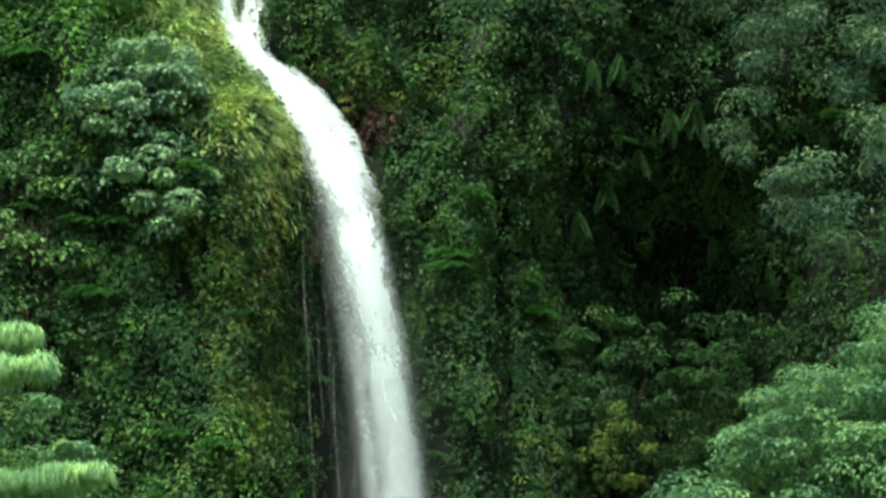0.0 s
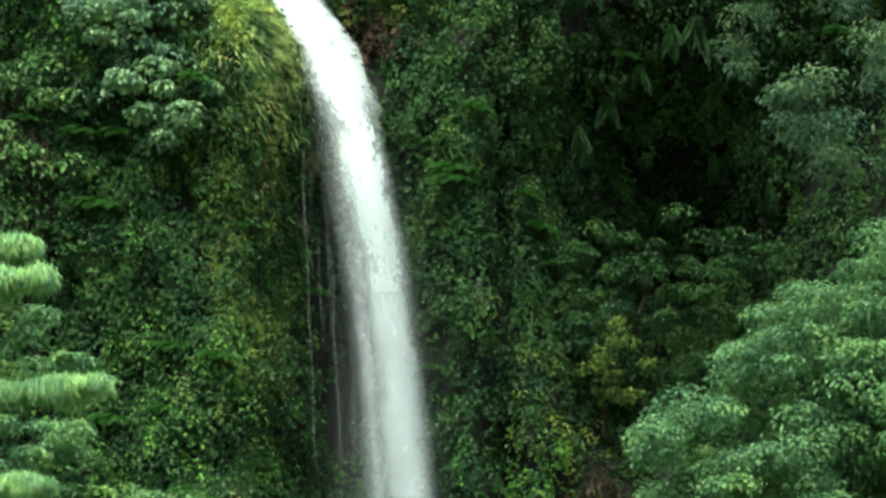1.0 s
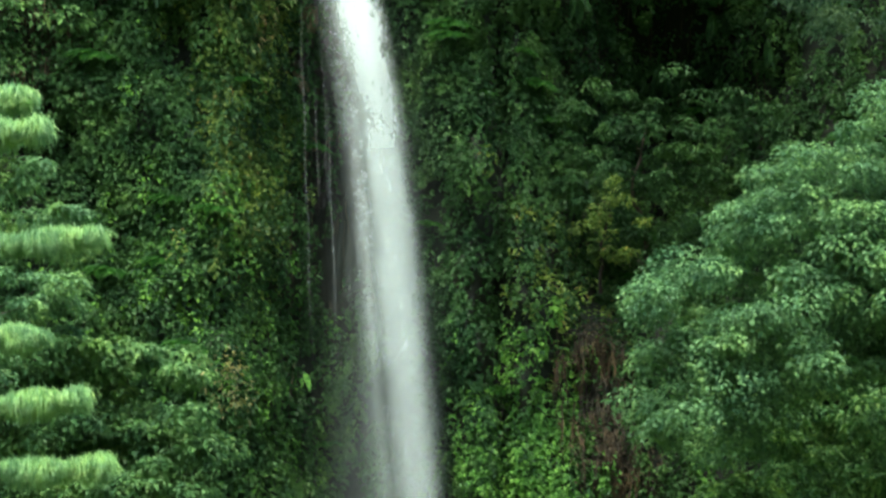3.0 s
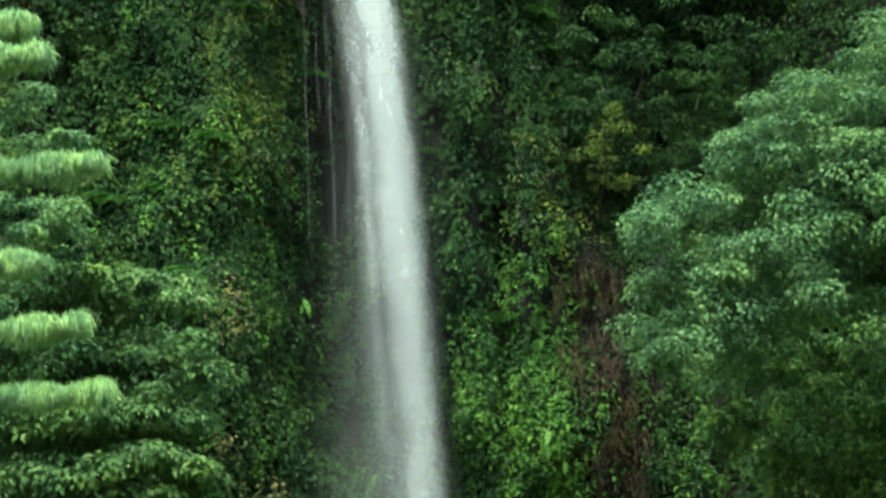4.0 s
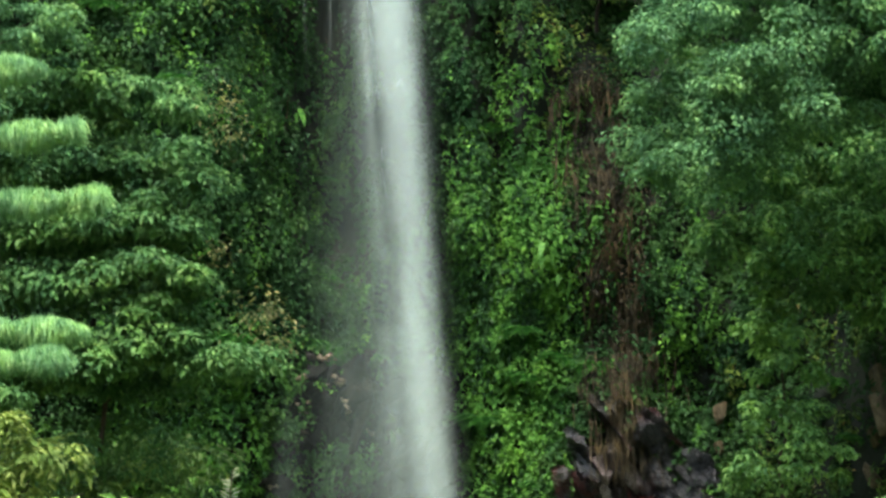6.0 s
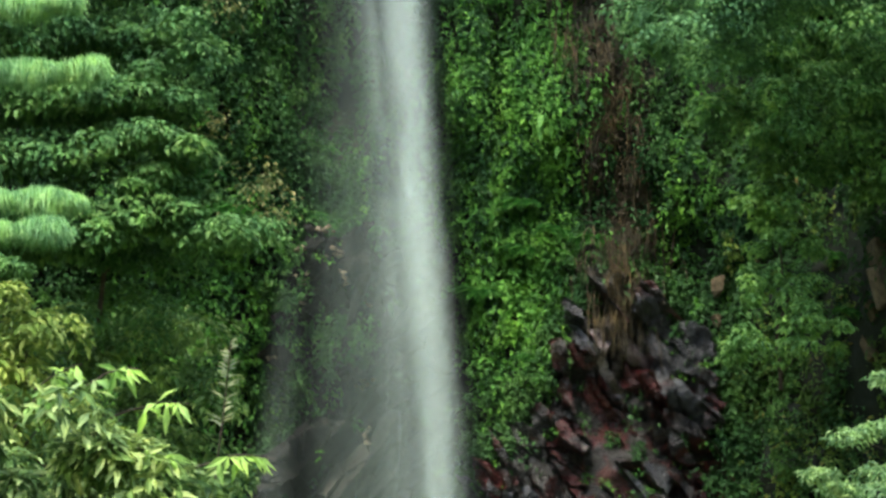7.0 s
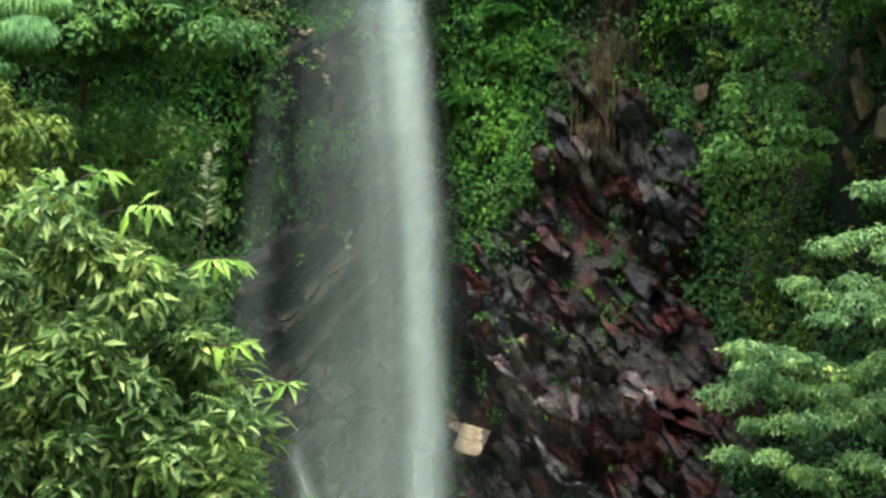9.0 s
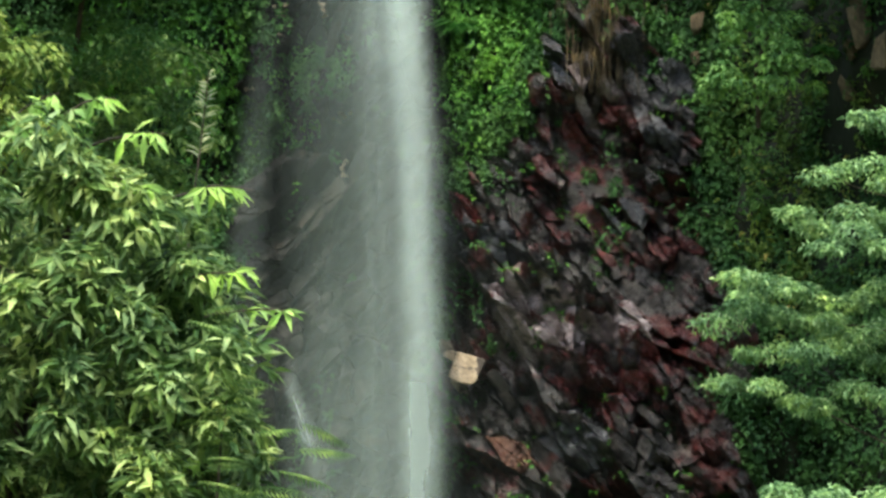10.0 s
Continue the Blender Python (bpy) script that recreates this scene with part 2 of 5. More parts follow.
ROCK_BROWN = mineral("weathered brown rock", [(0.3, (0.014, 0.012, 0.009)), (0.55, (0.04, 0.034, 0.025)), (0.8, (0.1, 0.08, 0.058))], 2.5, (0.6, 0.9), 0.8, moss=0.12, lay=50, stretch=1.5)
GROUND = mineral("grassy soil", [(0.3, (0.03, 0.04, 0.015)), (0.55, (0.05, 0.07, 0.02)), (0.8, (0.09, 0.08, 0.04))], 0.3, (0.8, 1.0))
WATER_CORE = spray("white water", 1.7, 3.5, 2.2, 1.1, 3.8)
WATER_VEIL = spray("water veil", 0.5, 5.0, 1.2, 1.6, 2.0)
WATER_SOFT = spray("soft falling water", 1.0, 4.2, 1.4, 1.2, 1.6, (0.78, 0.93, 0.83), fine=0.35, swirl=0.0)
WATER_HAZE = spray("hazy falling water", 1.0, 6.0, 1.2, 1.3, 0.4, (0.78, 0.93, 0.83), fine=0.3, swirl=0.0)
WATER_BREAK = spray("breaking water", 1.5, 2.6, 4.5, 0.8, 5.0)
WATER_THREAD = spray("thread of water", 0.9, 1.0, 1.5, 1.0, 2.0)
MIST = spray("spray mist", 0.045, 5.0, 0.4, 1.6, 1.2, (0.61, 0.75, 0.65))
DROPLET = shader("droplet")[0]
DROPLET.node_tree.nodes["Principled BSDF"].inputs["Base Color"].default_value = (0.9, 0.95, 0.95, 1)
DROPLET.node_tree.nodes["Principled BSDF"].inputs["Roughness"].default_value = 0.25

# ---- mesh helpers ----
rng = np.random.default_rng(7)


def vn(x, z, s, seed):
    """Smooth value noise in 0..1 on a grid of s metres."""
    x, z = np.asarray(x, float) / s, np.asarray(z, float) / s
    ix, iz = np.floor(x), np.floor(z)
    fx, fz = x - ix, z - iz
    fx, fz = fx * fx * (3 - 2 * fx), fz * fz * (3 - 2 * fz)

    def h(a, b):
        q = np.sin(a * 127.1 + b * 311.7 + seed * 74.7) * 43758.5453
        return q - np.floor(q)

    return (h(ix, iz) * (1 - fx) + h(ix + 1, iz) * fx) * (1 - fz) + (h(ix, iz + 1) * (1 - fx) + h(ix + 1, iz + 1) * fx) * fz


def fbm(x, z, s, seed):
    return 0.55 * vn(x, z, s, seed) + 0.3 * vn(x, z, s * 0.47, seed + 1) + 0.15 * vn(x, z, s * 0.21, seed + 2)


def unit(v):
    return v / np.maximum(np.linalg.norm(v, axis=-1, keepdims=True), 1e-9)


def mesh_from(name, verts, faces, mat, smooth=False):
    """A mesh of arrays: verts (n, 3), faces (m, 3 or 4)."""
    me = bpy.data.meshes.new(name)
    verts, faces = np.asarray(verts, np.float32), np.asarray(faces, np.int32)
    k = faces.shape[1]
    me.vertices.add(len(verts))
    me.vertices.foreach_set("co", verts.ravel())
    me.loops.add(faces.size)
    me.loops.foreach_set("vertex_index", faces.ravel())
    me.polygons.add(len(faces))
    me.polygons.foreach_set("loop_start", np.arange(0, faces.size, k, dtype=np.int32))
    me.polygons.foreach_set("use_smooth", np.full(len(faces), smooth))
    me.update(calc_edges=True)
    me.materials.append(mat)
    return me


def part(name, me, parent, label=""):
    ob = new(name, me)
    ob.parent = parent
    return tagged(ob, label)


def thing(name, label, category, at=(0, 0, 0), group="", kind=""):
    ob = new(name)
    ob.location = at
    return tagged(ob, label, category, group, kind)


def join(pieces):
    """Several (verts, faces) in one."""
    vs, fs, n = [], [], 0
    for v, f in pieces:
        vs.append(v)
        fs.append(f + n)
        n += len(v)
    return np.concatenate(vs), np.concatenate(fs)


def leaf_blades(P, along, face, length, width, fine=False, droop=0.15):
    """Folded leaves at P; along: the way of the midrib; face: roughly the upper side's normal."""
    n = len(P)
    along = unit(along)
    side = unit(np.cross(along, face))
    up = np.cross(side, along)
    L, Wd = np.reshape(length, (-1, 1)) * np.ones((n, 1)), np.reshape(width, (-1, 1)) * np.ones((n, 1))
    fold = Wd * 0.28
    if fine:
        tip = P + along * L - up * L * droop
        mid = P + along * L * 0.5 - up * fold * 0.4
        q = P + along * L * 0.45 + up * fold * 0.6
        v = np.stack([P, q + side * Wd * 0.5, tip, q - side * Wd * 0.5, mid], 1)
        f = np.array([[0, 4, 1], [1, 4, 2], [0, 3, 4], [3, 2, 4]])
    else:
        tip = P + along * L - up * L * droop
        q = P + along * L * 0.45 + up * fold
        v = np.stack([P, q + side * Wd * 0.5, tip, q - side * Wd * 0.5], 1)
        f = np.array([[0, 2, 1], [0, 3, 2]])
    k = v.shape[1]
    faces = (f[None] + (np.arange(n) * k)[:, None, None]).reshape(-1, 3)
    return v.reshape(-1, 3), faces


def leaf_cloud(C, R, count, length, ratio=0.5, out=(0, -0.6, 0.6), bias=0.8, up=0.7, hang=0.35, shell=0.55, fine=False, spread=0.3):
    """Clumps of leaves at centres C with radii R (m, 3): most leaves on the outer shell, faces turned up and out, tips hanging."""
    C, R = np.repeat(np.atleast_2d(C), count, 0), np.repeat(np.broadcast_to(np.atleast_2d(R), np.atleast_2d(C).shape), count, 0)
    n = len(C)
    out = np.asarray(out, float)
    out = np.repeat(out, count, 0) if out.ndim == 2 else np.broadcast_to(out, (n, 3))
    u = unit(rng.normal(size=(n, 3)) + out * bias)
    P = C + u * R * (shell + (1 - shell) * rng.random((n, 1)))
    face = unit(u * 0.9 + np.array([0, 0, up]) + out * 0.2 + rng.normal(size=(n, 3)) * spread)
    along = rng.normal(size=(n, 3)) * 0.7 + u * 0.8 + np.array([0, 0, -hang])
    along = along - face * (along * face).sum(-1, keepdims=True)
    L = length * (0.6 + 0.8 * rng.random(n))
    return leaf_blades(P, along, face, L, L * ratio, fine)


def tube(points, radii, sides=6):
    """A tapered limb along points."""
    pts = np.asarray(points, float)
    n = len(pts)
    tan = unit(np.gradient(pts, axis=0))
    ref = np.where(np.abs(tan[:, 2:3]) > 0.9, [[1.0, 0, 0]], [[0, 0, 1.0]])
    a = unit(np.cross(tan, ref))
    b = np.cross(tan, a)
    ang = np.linspace(0, 2 * np.pi, sides, endpoint=False)
    r = np.reshape(radii, (-1, 1, 1))
    v = pts[:, None] + r * (a[:, None] * np.cos(ang)[None, :, None] + b[:, None] * np.sin(ang)[None, :, None])
    i, j = np.meshgrid(np.arange(n - 1), np.arange(sides), indexing="ij")
    k = (j + 1) % sides
    f = np.stack([i * sides + j, i * sides + k, (i + 1) * sides + k, (i + 1) * sides + j], -1).reshape(-1, 4)
    return v.reshape(-1, 3), f


def bend(a, b, sag=0.0, wobble=0.1, n=9):
    """A crooked way from a to b."""
    a, b = np.asarray(a, float), np.asarray(b, float)
    s = np.linspace(0, 1, n)[:, None]
    p = a + (b - a) * s + np.array([0, 0, sag]) * (4 * s * (1 - s))
    w = np.cumsum(rng.normal(size=(n, 3)), 0) * wobble * np.linalg.norm(b - a) / n
    return p + w * (4 * s * (1 - s))


# ---- the cliff: y of its face over x and z ----


def bump(x, z, cx, cz, sx, sz, a):
    return a * np.exp(-((x - cx) / sx) ** 2 - ((z - cz) / sz) ** 2)


def step(v):
    return 1 / (1 + np.exp(-np.clip(v, -40, 40)))


def stream_x(z):
    """Middle of the fall at height z."""
    return np.interp(z, [2, 6, 10.5, 14.5, 18, 22, 26, 29.5, 32.8, 35.3, 37, 38, 39, 41, 43], [0.4, 0.33, 0.1, -0.3, -0.6, -0.95, -1.25, -1.7, -2.33, -3.15, -4.1, -4.75, -5.6, -5.9, -6.0])


def ridge_x(z):
    """Edge of the buttress left of the fall."""
    return np.interp(z, [30, 33.8, 34.6, 35.6, 37, 38.5, 40, 44], [-4.75, -4.75, -4.55, -4.75, -5.6, -6.5, -6.9, -7.2])


def cliff_y(x, z):
    x, z = np.asarray(x, float), np.asarray(z, float)
    y = 80.0 + 0 * x
    y = y - 2.6 * step((ridge_x(z) - x) / 0.35) * step((z - 17) / 2.0)          # left buttress
    y = y - 1.2 * step((-5.0 - x) / 0.6) * step((17 - z) / 2.0)
    y = y + bump(x, z, -2.9, 26.5, 1.0, 4.5, 2.6) + bump(x, z, -2.6, 20.5, 1.0, 2.5, 1.6)  # hollow beside the fall
    calm = np.exp(-((x - stream_x(z)) / 1.1) ** 2) * step((z - 12) / 2)
    y = y + 1.0 * calm + np.clip(z - 37.4, 0, 9) * 0.25 * calm
    y = y - bump(x, z, 0.9, 27, 0.9, 9, 1.0)
    y = y + 1.5 * np.exp(-((x - 1.5) / 0.32) ** 2) * step((z - 18.5) / 0.7) * step((34 - z))
    y = y + bump(x, z, 6.9, 31.8, 3.7, 5.4, 8.5) + bump(x, z, 5.2, 27, 2.2, 3.0, 1.8)
    y = y - 6.0 * step((x - 13.5) / 1.2) - 3.0 * step((x - 10) / 1.0) * step((22 - z) / 2)
    y = y - np.clip(15 - z, 0, 20) * 0.2 * step((x - 0.6) / 0.5) - np.clip(13 - z, 0, 20) * 0.08 * step((0.6 - x) / 0.5)
    y = y + 1.2 * bump(x, z, -2.6, 9, 1.3, 6, 1)
    y = y - 3.0 * step((-16 - x) / 2.0) - bump(x, z, 11.3, 13.2, 0.9, 2.2, 3.0)
    y = y - (3.2 * (fbm(x, z * 0.6, 3.0, 3) - 0.5) + 1.3 * (fbm(x, z * 0.7, 1.1, 9) - 0.5)) * (1 - 0.85 * calm)
    y = y + np.clip(z - 43, 0, 40) * 1.5
    return y


def cliff_n(x, z, h=0.15):
    dx = (cliff_y(x + h, z) - cliff_y(x - h, z)) / (2 * h)
    dz = (cliff_y(x, z + h) - cliff_y(x, z - h)) / (2 * h)
    return unit(np.stack([dx, -np.ones_like(dx), dz], -1))


def on_cliff(x, z, proud=0.0):
    """Points on the cliff's face, or proud of it."""
    return np.stack([x, cliff_y(x, z) - proud, z], -1)


xs = np.concatenate([np.arange(-60, -15, 1.0), np.arange(-15, 15, 0.2), np.arange(15, 60.1, 1.0)])
zs = np.concatenate([np.arange(-1, 44, 0.22), np.arange(44, 60, 1.5)])
gx, gz = np.meshgrid(xs, zs, indexing="ij")
cv = np.stack([gx, cliff_y(gx, gz), gz], -1).reshape(-1, 3)
gi, gj = np.meshgrid(np.arange(len(xs) - 1), np.arange(len(zs) - 1), indexing="ij")
q = len(zs)
cf = np.stack([gi * q + gj, (gi + 1) * q + gj, (gi + 1) * q + gj + 1, gi * q + gj + 1], -1).reshape(-1, 4)
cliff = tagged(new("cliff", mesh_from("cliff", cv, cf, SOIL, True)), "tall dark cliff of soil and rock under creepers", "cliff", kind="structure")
n = 120
gg = np.linspace(-1, 1, n + 1)
hx, hy = np.meshgrid(gg * np.abs(gg) * 600, gg * np.abs(gg) * 600, indexing="ij")
ease = lambda v: np.clip(v, 0, 1) ** 2 * (3 - 2 * np.clip(v, 0, 1))
# unseen slopes behind and beside the camera, added to block low sky
hz = 0.25 * (fbm(hx, hy, 14, 21) - 0.5) + (1 + 0.5 * (fbm(hx, hy, 30, 22) - 0.5)) * (42 * ease((-hy - 14) / 55) + 38 * ease((np.abs(hx) - 34) / 45))
hi, hj = np.meshgrid(np.arange(n), np.arange(n), indexing="ij")
hf = np.stack([hi * (n + 1) + hj, (hi + 1) * (n + 1) + hj, (hi + 1) * (n + 1) + hj + 1, hi * (n + 1) + hj + 1], -1).reshape(-1, 4)
tagged(new("ground", mesh_from("ground", np.stack([hx, hy, hz], -1).reshape(-1, 3), hf, GROUND, True)), "uneven grassy valley floor rising to unseen steep slopes added to block low sky", "ground", kind="structure")

# ---- where the cliff is bare ----


def rock_right(x, z):
    """1 inside the bare rock face right of the fall."""
    left = np.interp(z, [0, 8, 9.3, 10.2, 11, 12, 13, 14.5], [0.8, 0.9, 1.0, 1.9, 2.4, 2.8, 3.2, 4.1])
    right = np.interp(z, [0, 4, 6.3, 9, 12, 13.3, 14.8], [8.2, 8.2, 8.3, 7.8, 7.1, 6.5, 5.5])
    e = 0.9 * (fbm(x, z, 1.1, 31) - 0.5)
    return step((x - left + e) / 0.12) * step((right - x + e) / 0.12) * step((14.7 - z + e) / 0.15)


def rock_left(x, z):
    left = np.interp(z, [0, 7, 10, 14, 16], [-4.6, -4.6, -4.2, -3.5, -2.9])
    e = 0.7 * (fbm(x, z, 1.3, 41) - 0.5)
    return step((x - left + e) / 0.15) * step((0.9 - x) / 0.1) * step((15.6 - z + e) / 0.2)


def bare(x, z):
    hollow = bump(x, z, -2.9, 27, 0.9, 4.2, 1.3) + bump(x, z, -2.6, 20.5, 0.7, 1.8, 0.6)
    water = np.exp(-((x - stream_x(z)) / 0.75) ** 2) * step((z - 16) / 1)
    lip = bump(x, z, -2.2, 36.3, 1.1, 1.2, 1.2)
    brown = np.exp(-((x - np.interp(z, [14, 18, 23], [5.0, 4.7, 4.0])) / 0.6) ** 2) * step((z - 14) * 2) * step((23 - z) * 2)
    fold = 0.8 * np.exp(-((x - 1.5) / 0.3) ** 2) * step((z - 20) / 0.7) * step((35 - z))
    return np.clip(fold + rock_right(x, z) * 0.9 + rock_left(x, z) * 0.9 + hollow + water + lip + brown * 0.75 + bump(x, z, 11.2, 13.4, 0.9, 1.7, 0.6), 0, 1)

# ---- creepers over the cliff ----


def sow(count, x0, x1, z0, z1, keep):
    """Random places on the cliff, kept with the probability keep(x, z)."""
    x, z = rng.uniform(x0, x1, count), rng.uniform(z0, z1, count)
    ok = rng.random(count) < keep(x, z)
    return x[ok], z[ok]


def creeper(name, label, mat, x, z, radius, count, length, ratio=0.6, proud=0.1, hang=0.5):
    r = radius * (0.55 + 1.5 * rng.random(len(x)) ** 2.5)
    C = on_cliff(x, z, proud)
    N = cliff_n(x, z)
    v, f = leaf_cloud(C, np.stack([r * 0.95, r * 0.8, r * 1.5], -1), count, length, ratio, out=N, bias=0.9, up=0.55, hang=hang)
    return tagged(new(name, mesh_from(name, v, f, mat)), label, "creeper", kind="stuff")


def bright_zone(x, z):
    a = bump(x, z, -6.4, 23.5, 2.4, 5.0, 0.25) + bump(x, z, 1.8, 13.2, 1.5, 1.7, 1.6) + bump(x, z, 2.0, 16.8, 1.8, 3.0, 1.5) + bump(x, z, 6.3, 15.8, 1.1, 2.0, 0.9) + bump(x, z, -5.8, 13.2, 2.2, 2.8, 1.0) + bump(x, z, -10.5, 38, 3.0, 3.0, 0.55) + bump(x, z, -8.0, 38.5, 1.3, 2.5, 1.0) + bump(x, z, 2.4, 20.6, 1.2, 2.2, 1.0)
    return np.clip(a, 0, 1)


def olive_zone(x, z):
    a = bump(x, z, -5.2, 30.5, 1.0, 4.5, 0.9) + bump(x, z, 3.3, 25, 1.3, 2.3, 0.6) + bump(x, z, -5.2, 35, 1.6, 2.8, 0.9) + bump(x, z, 9.6, 10, 1.6, 5, 0.9)
    return np.clip(a, 0, 1)


def thin(x, z):
    return np.clip(-0.3 + 2.4 * fbm(x, z * 0.7, 1.2, 51), 0.04, 1)


def mound(x, z):
    """How far the growth bulges from the face: hanging cushions with hollows between."""
    return 0.05 + 2.2 * np.clip(fbm(x, z * 0.55, 0.95, 52) - 0.44, 0, 0.4)


x, z = sow(15000, -14, 14, 0.5, 43, lambda x, z: (1 - bare(x, z)) * thin(x, z) * (1 - 0.75 * bright_zone(x, z)) * (1 - 0.6 * olive_zone(x, z)))
creeper("creeper_foliage", "dense dark green creepers and small ferns clothing the cliff", LEAF_CLIFF, x, z, 0.36, 44, 0.15, proud=mound(x, z))
x, z = sow(10000, -13, 12, 6, 41, lambda x, z: (1 - 0.9 * bare(x, z)) * bright_zone(x, z))
creeper("creeper_foliage", "fresh green leafy creepers hanging on the cliff", LEAF_BRIGHT, x, z, 0.36, 40, 0.15, proud=mound(x, z))
x, z = sow(9000, -12, 12, 6, 40, lambda x, z: (1 - 0.9 * bare(x, z)) * olive_zone(x, z) * 0.8)
creeper("creeper_foliage", "olive and browning creepers on the cliff beside the fall", LEAF_OLIVE, x, z, 0.3, 30, 0.14, proud=mound(x, z))
x, z = sow(1500, -45, 45, 1, 42, lambda x, z: (np.abs(x) > 13.5) * 1.0)
creeper("creeper_foliage", "dark green creepers on the outer cliff", LEAF_CLIFF, x, z, 0.9, 24, 0.5)
# fringe of creepers over the edges of the rock
x, z = sow(9000, -5.4, 9.2, 1, 16, lambda x, z: (1 - bump(x, z, -2.6, 14.9, 1.1, 1.1, 1.0)) * np.clip(4 * rock_right(x, z) * (1 - rock_right(x, z)) + 4 * rock_left(x, z) * (1 - rock_left(x, z)) * (x < -2), 0, 1))
creeper("creeper_foliage", "creepers overhanging the edges of the bare rock", LEAF_CLIFF, x, z, 0.28, 22, 0.17, proud=rng.uniform(0.3, 1.0, len(x)))
# leafy vines hanging in columns


def vines(label, mat, x, z, length, leaf):
    n = 26
    t = rng.random((len(x), n))
    l = length * rng.uniform(0.5, 1.5, (len(x), 1))
    px = x[:, None] + 0.12 * np.sin(t * 5 + rng.uniform(0, 6, (len(x), 1))) + rng.normal(size=t.shape) * 0.06
    pz = z[:, None] - t * l
    px, pz = px.ravel(), pz.ravel()
    P = np.stack([px, cliff_y(px, pz) - np.repeat(rng.uniform(0.25, 0.6, len(x)), n), pz], -1)
    k = len(P)
    along = rng.normal(size=(k, 3)) * [0.5, 0.3, 0.25] + [0, -0.25, -0.7]
    L = leaf * rng.uniform(0.6, 1.4, k)
    v, f = leaf_blades(P, along, rng.normal(size=(k, 3)) * 0.3 + [0, -0.8, 0.6], L, L * 0.6)
    return tagged(new("hanging_vine", mesh_from("hanging_vine", v, f, mat)), label, "vine", kind="stuff")


x, z = sow(2200, -10, 3.2, 17, 36, lambda x, z: (1 - bare(x, z)) * (0.25 + 0.75 * (fbm(x, z * 0.4, 1.6, 71) > 0.5)))
vines("leafy green vines hanging in columns down the cliff", LEAF_CLIFF, x, z, 2.0, 0.17)
x, z = sow(900, -8, 3.2, 12, 30, lambda x, z: (1 - bare(x, z)) * bright_zone(x, z))
vines("fresh green vines hanging down the cliff", LEAF_BRIGHT, x, z, 1.6, 0.17)
x, z = sow(500, -6, -4.2, 26, 36, lambda x, z: 0.6 + 0 * x)
vines("yellowing vines hanging beside the fall", LEAF_OLIVE, x, z, 2.0, 0.14)
x, z = sow(900, -4.6, -1.4, 9.5, 15.2, lambda x, z: np.clip(bump(x, z, -2.5, 12.9, 0.7, 0.45, 1.0) + bump(x, z, -1.7, 12.8, 0.5, 0.35, 0.7) + bump(x, z, -2.9, 10.9, 0.5, 0.2, 0.3), 0, 1))
creeper("creeper_foliage", "wet green plants on ledges of the dark rock", LEAF_CLIFF, x, z, 0.26, 20, 0.14, proud=rng.uniform(0.6, 1.5, len(x)))
x, z = sow(700, -3.2, 0.4, 35.5, 39, lambda x, z: bump(x, z, -1.6, 37.4, 1.0, 0.8, 0.8))
creeper("creeper_foliage", "olive grass and creepers above the lip", LEAF_OLIVE, x, z, 0.3, 22, 0.15, proud=0.2)
x, z = sow(600, -4.0, -0.2, 33.5, 38.2, lambda x, z: 0.6 * np.clip(bump(x, z, -2.1, 36.2, 1.0, 0.7, 1.0), 0, 1) * (x > stream_x(z) + 0.6))
creeper("dead_creeper", "red-brown withered growth beside the lip of the fall", RUST, x, z, 0.26, 20, 0.13, 0.4, 0.5)

# grass on the ridge beside the lip
x, z = sow(14000, -9, -3.8, 30, 41, lambda x, z: np.exp(-((x - (ridge_x(z) - 0.65)) / np.interp(z, [32, 35, 38], [0.55, 0.9, 1.1])) ** 2) * step((z - 33.6) / 0.5))
P = np.repeat(on_cliff(x, z, 0.05), 7, 0)
along = np.repeat(cliff_n(x, z), 7, 0) * 0.8 + rng.normal(size=P.shape) * 0.4 + [0, 0, 0.1]
L = rng.uniform(0.25, 0.6, len(P))
v, f = leaf_blades(P + rng.normal(size=P.shape) * 0.1, along, np.tile([0, -0.3, 1.0], (len(P), 1)), L, 0.06, True, droop=0.6)
tagged(new("ridge_grass", mesh_from("ridge_grass", v, f, GRASS)), "long yellow-green grass on the ridge beside the fall", "grass", kind="stuff")

x, z = sow(4200, -8, -3.8, 31, 41, lambda x, z: np.exp(-((x - (ridge_x(z) - 0.02)) / 0.34) ** 2) * step((z - 32.5) * 2) * (0.25 + 1.0 * (fbm(x, z, 0.9, 57) > 0.47)))
P = np.repeat(on_cliff(x, z, 0.05), 6, 0)
along = np.repeat(cliff_n(x, z), 6, 0) * 0.7 + rng.normal(size=P.shape) * 0.4 + [0.1, 0, -0.3]
L = rng.uniform(0.2, 0.5, len(P))
v, f = leaf_blades(P + rng.normal(size=P.shape) * 0.08, along, np.tile([0, -0.3, 1.0], (len(P), 1)), L, 0.04, True, droop=0.6)
tagged(new("dry_grass", mesh_from("dry_grass", v, f, STRAW)), "dry tan grass along the edge of the ridge", "grass", kind="stuff")

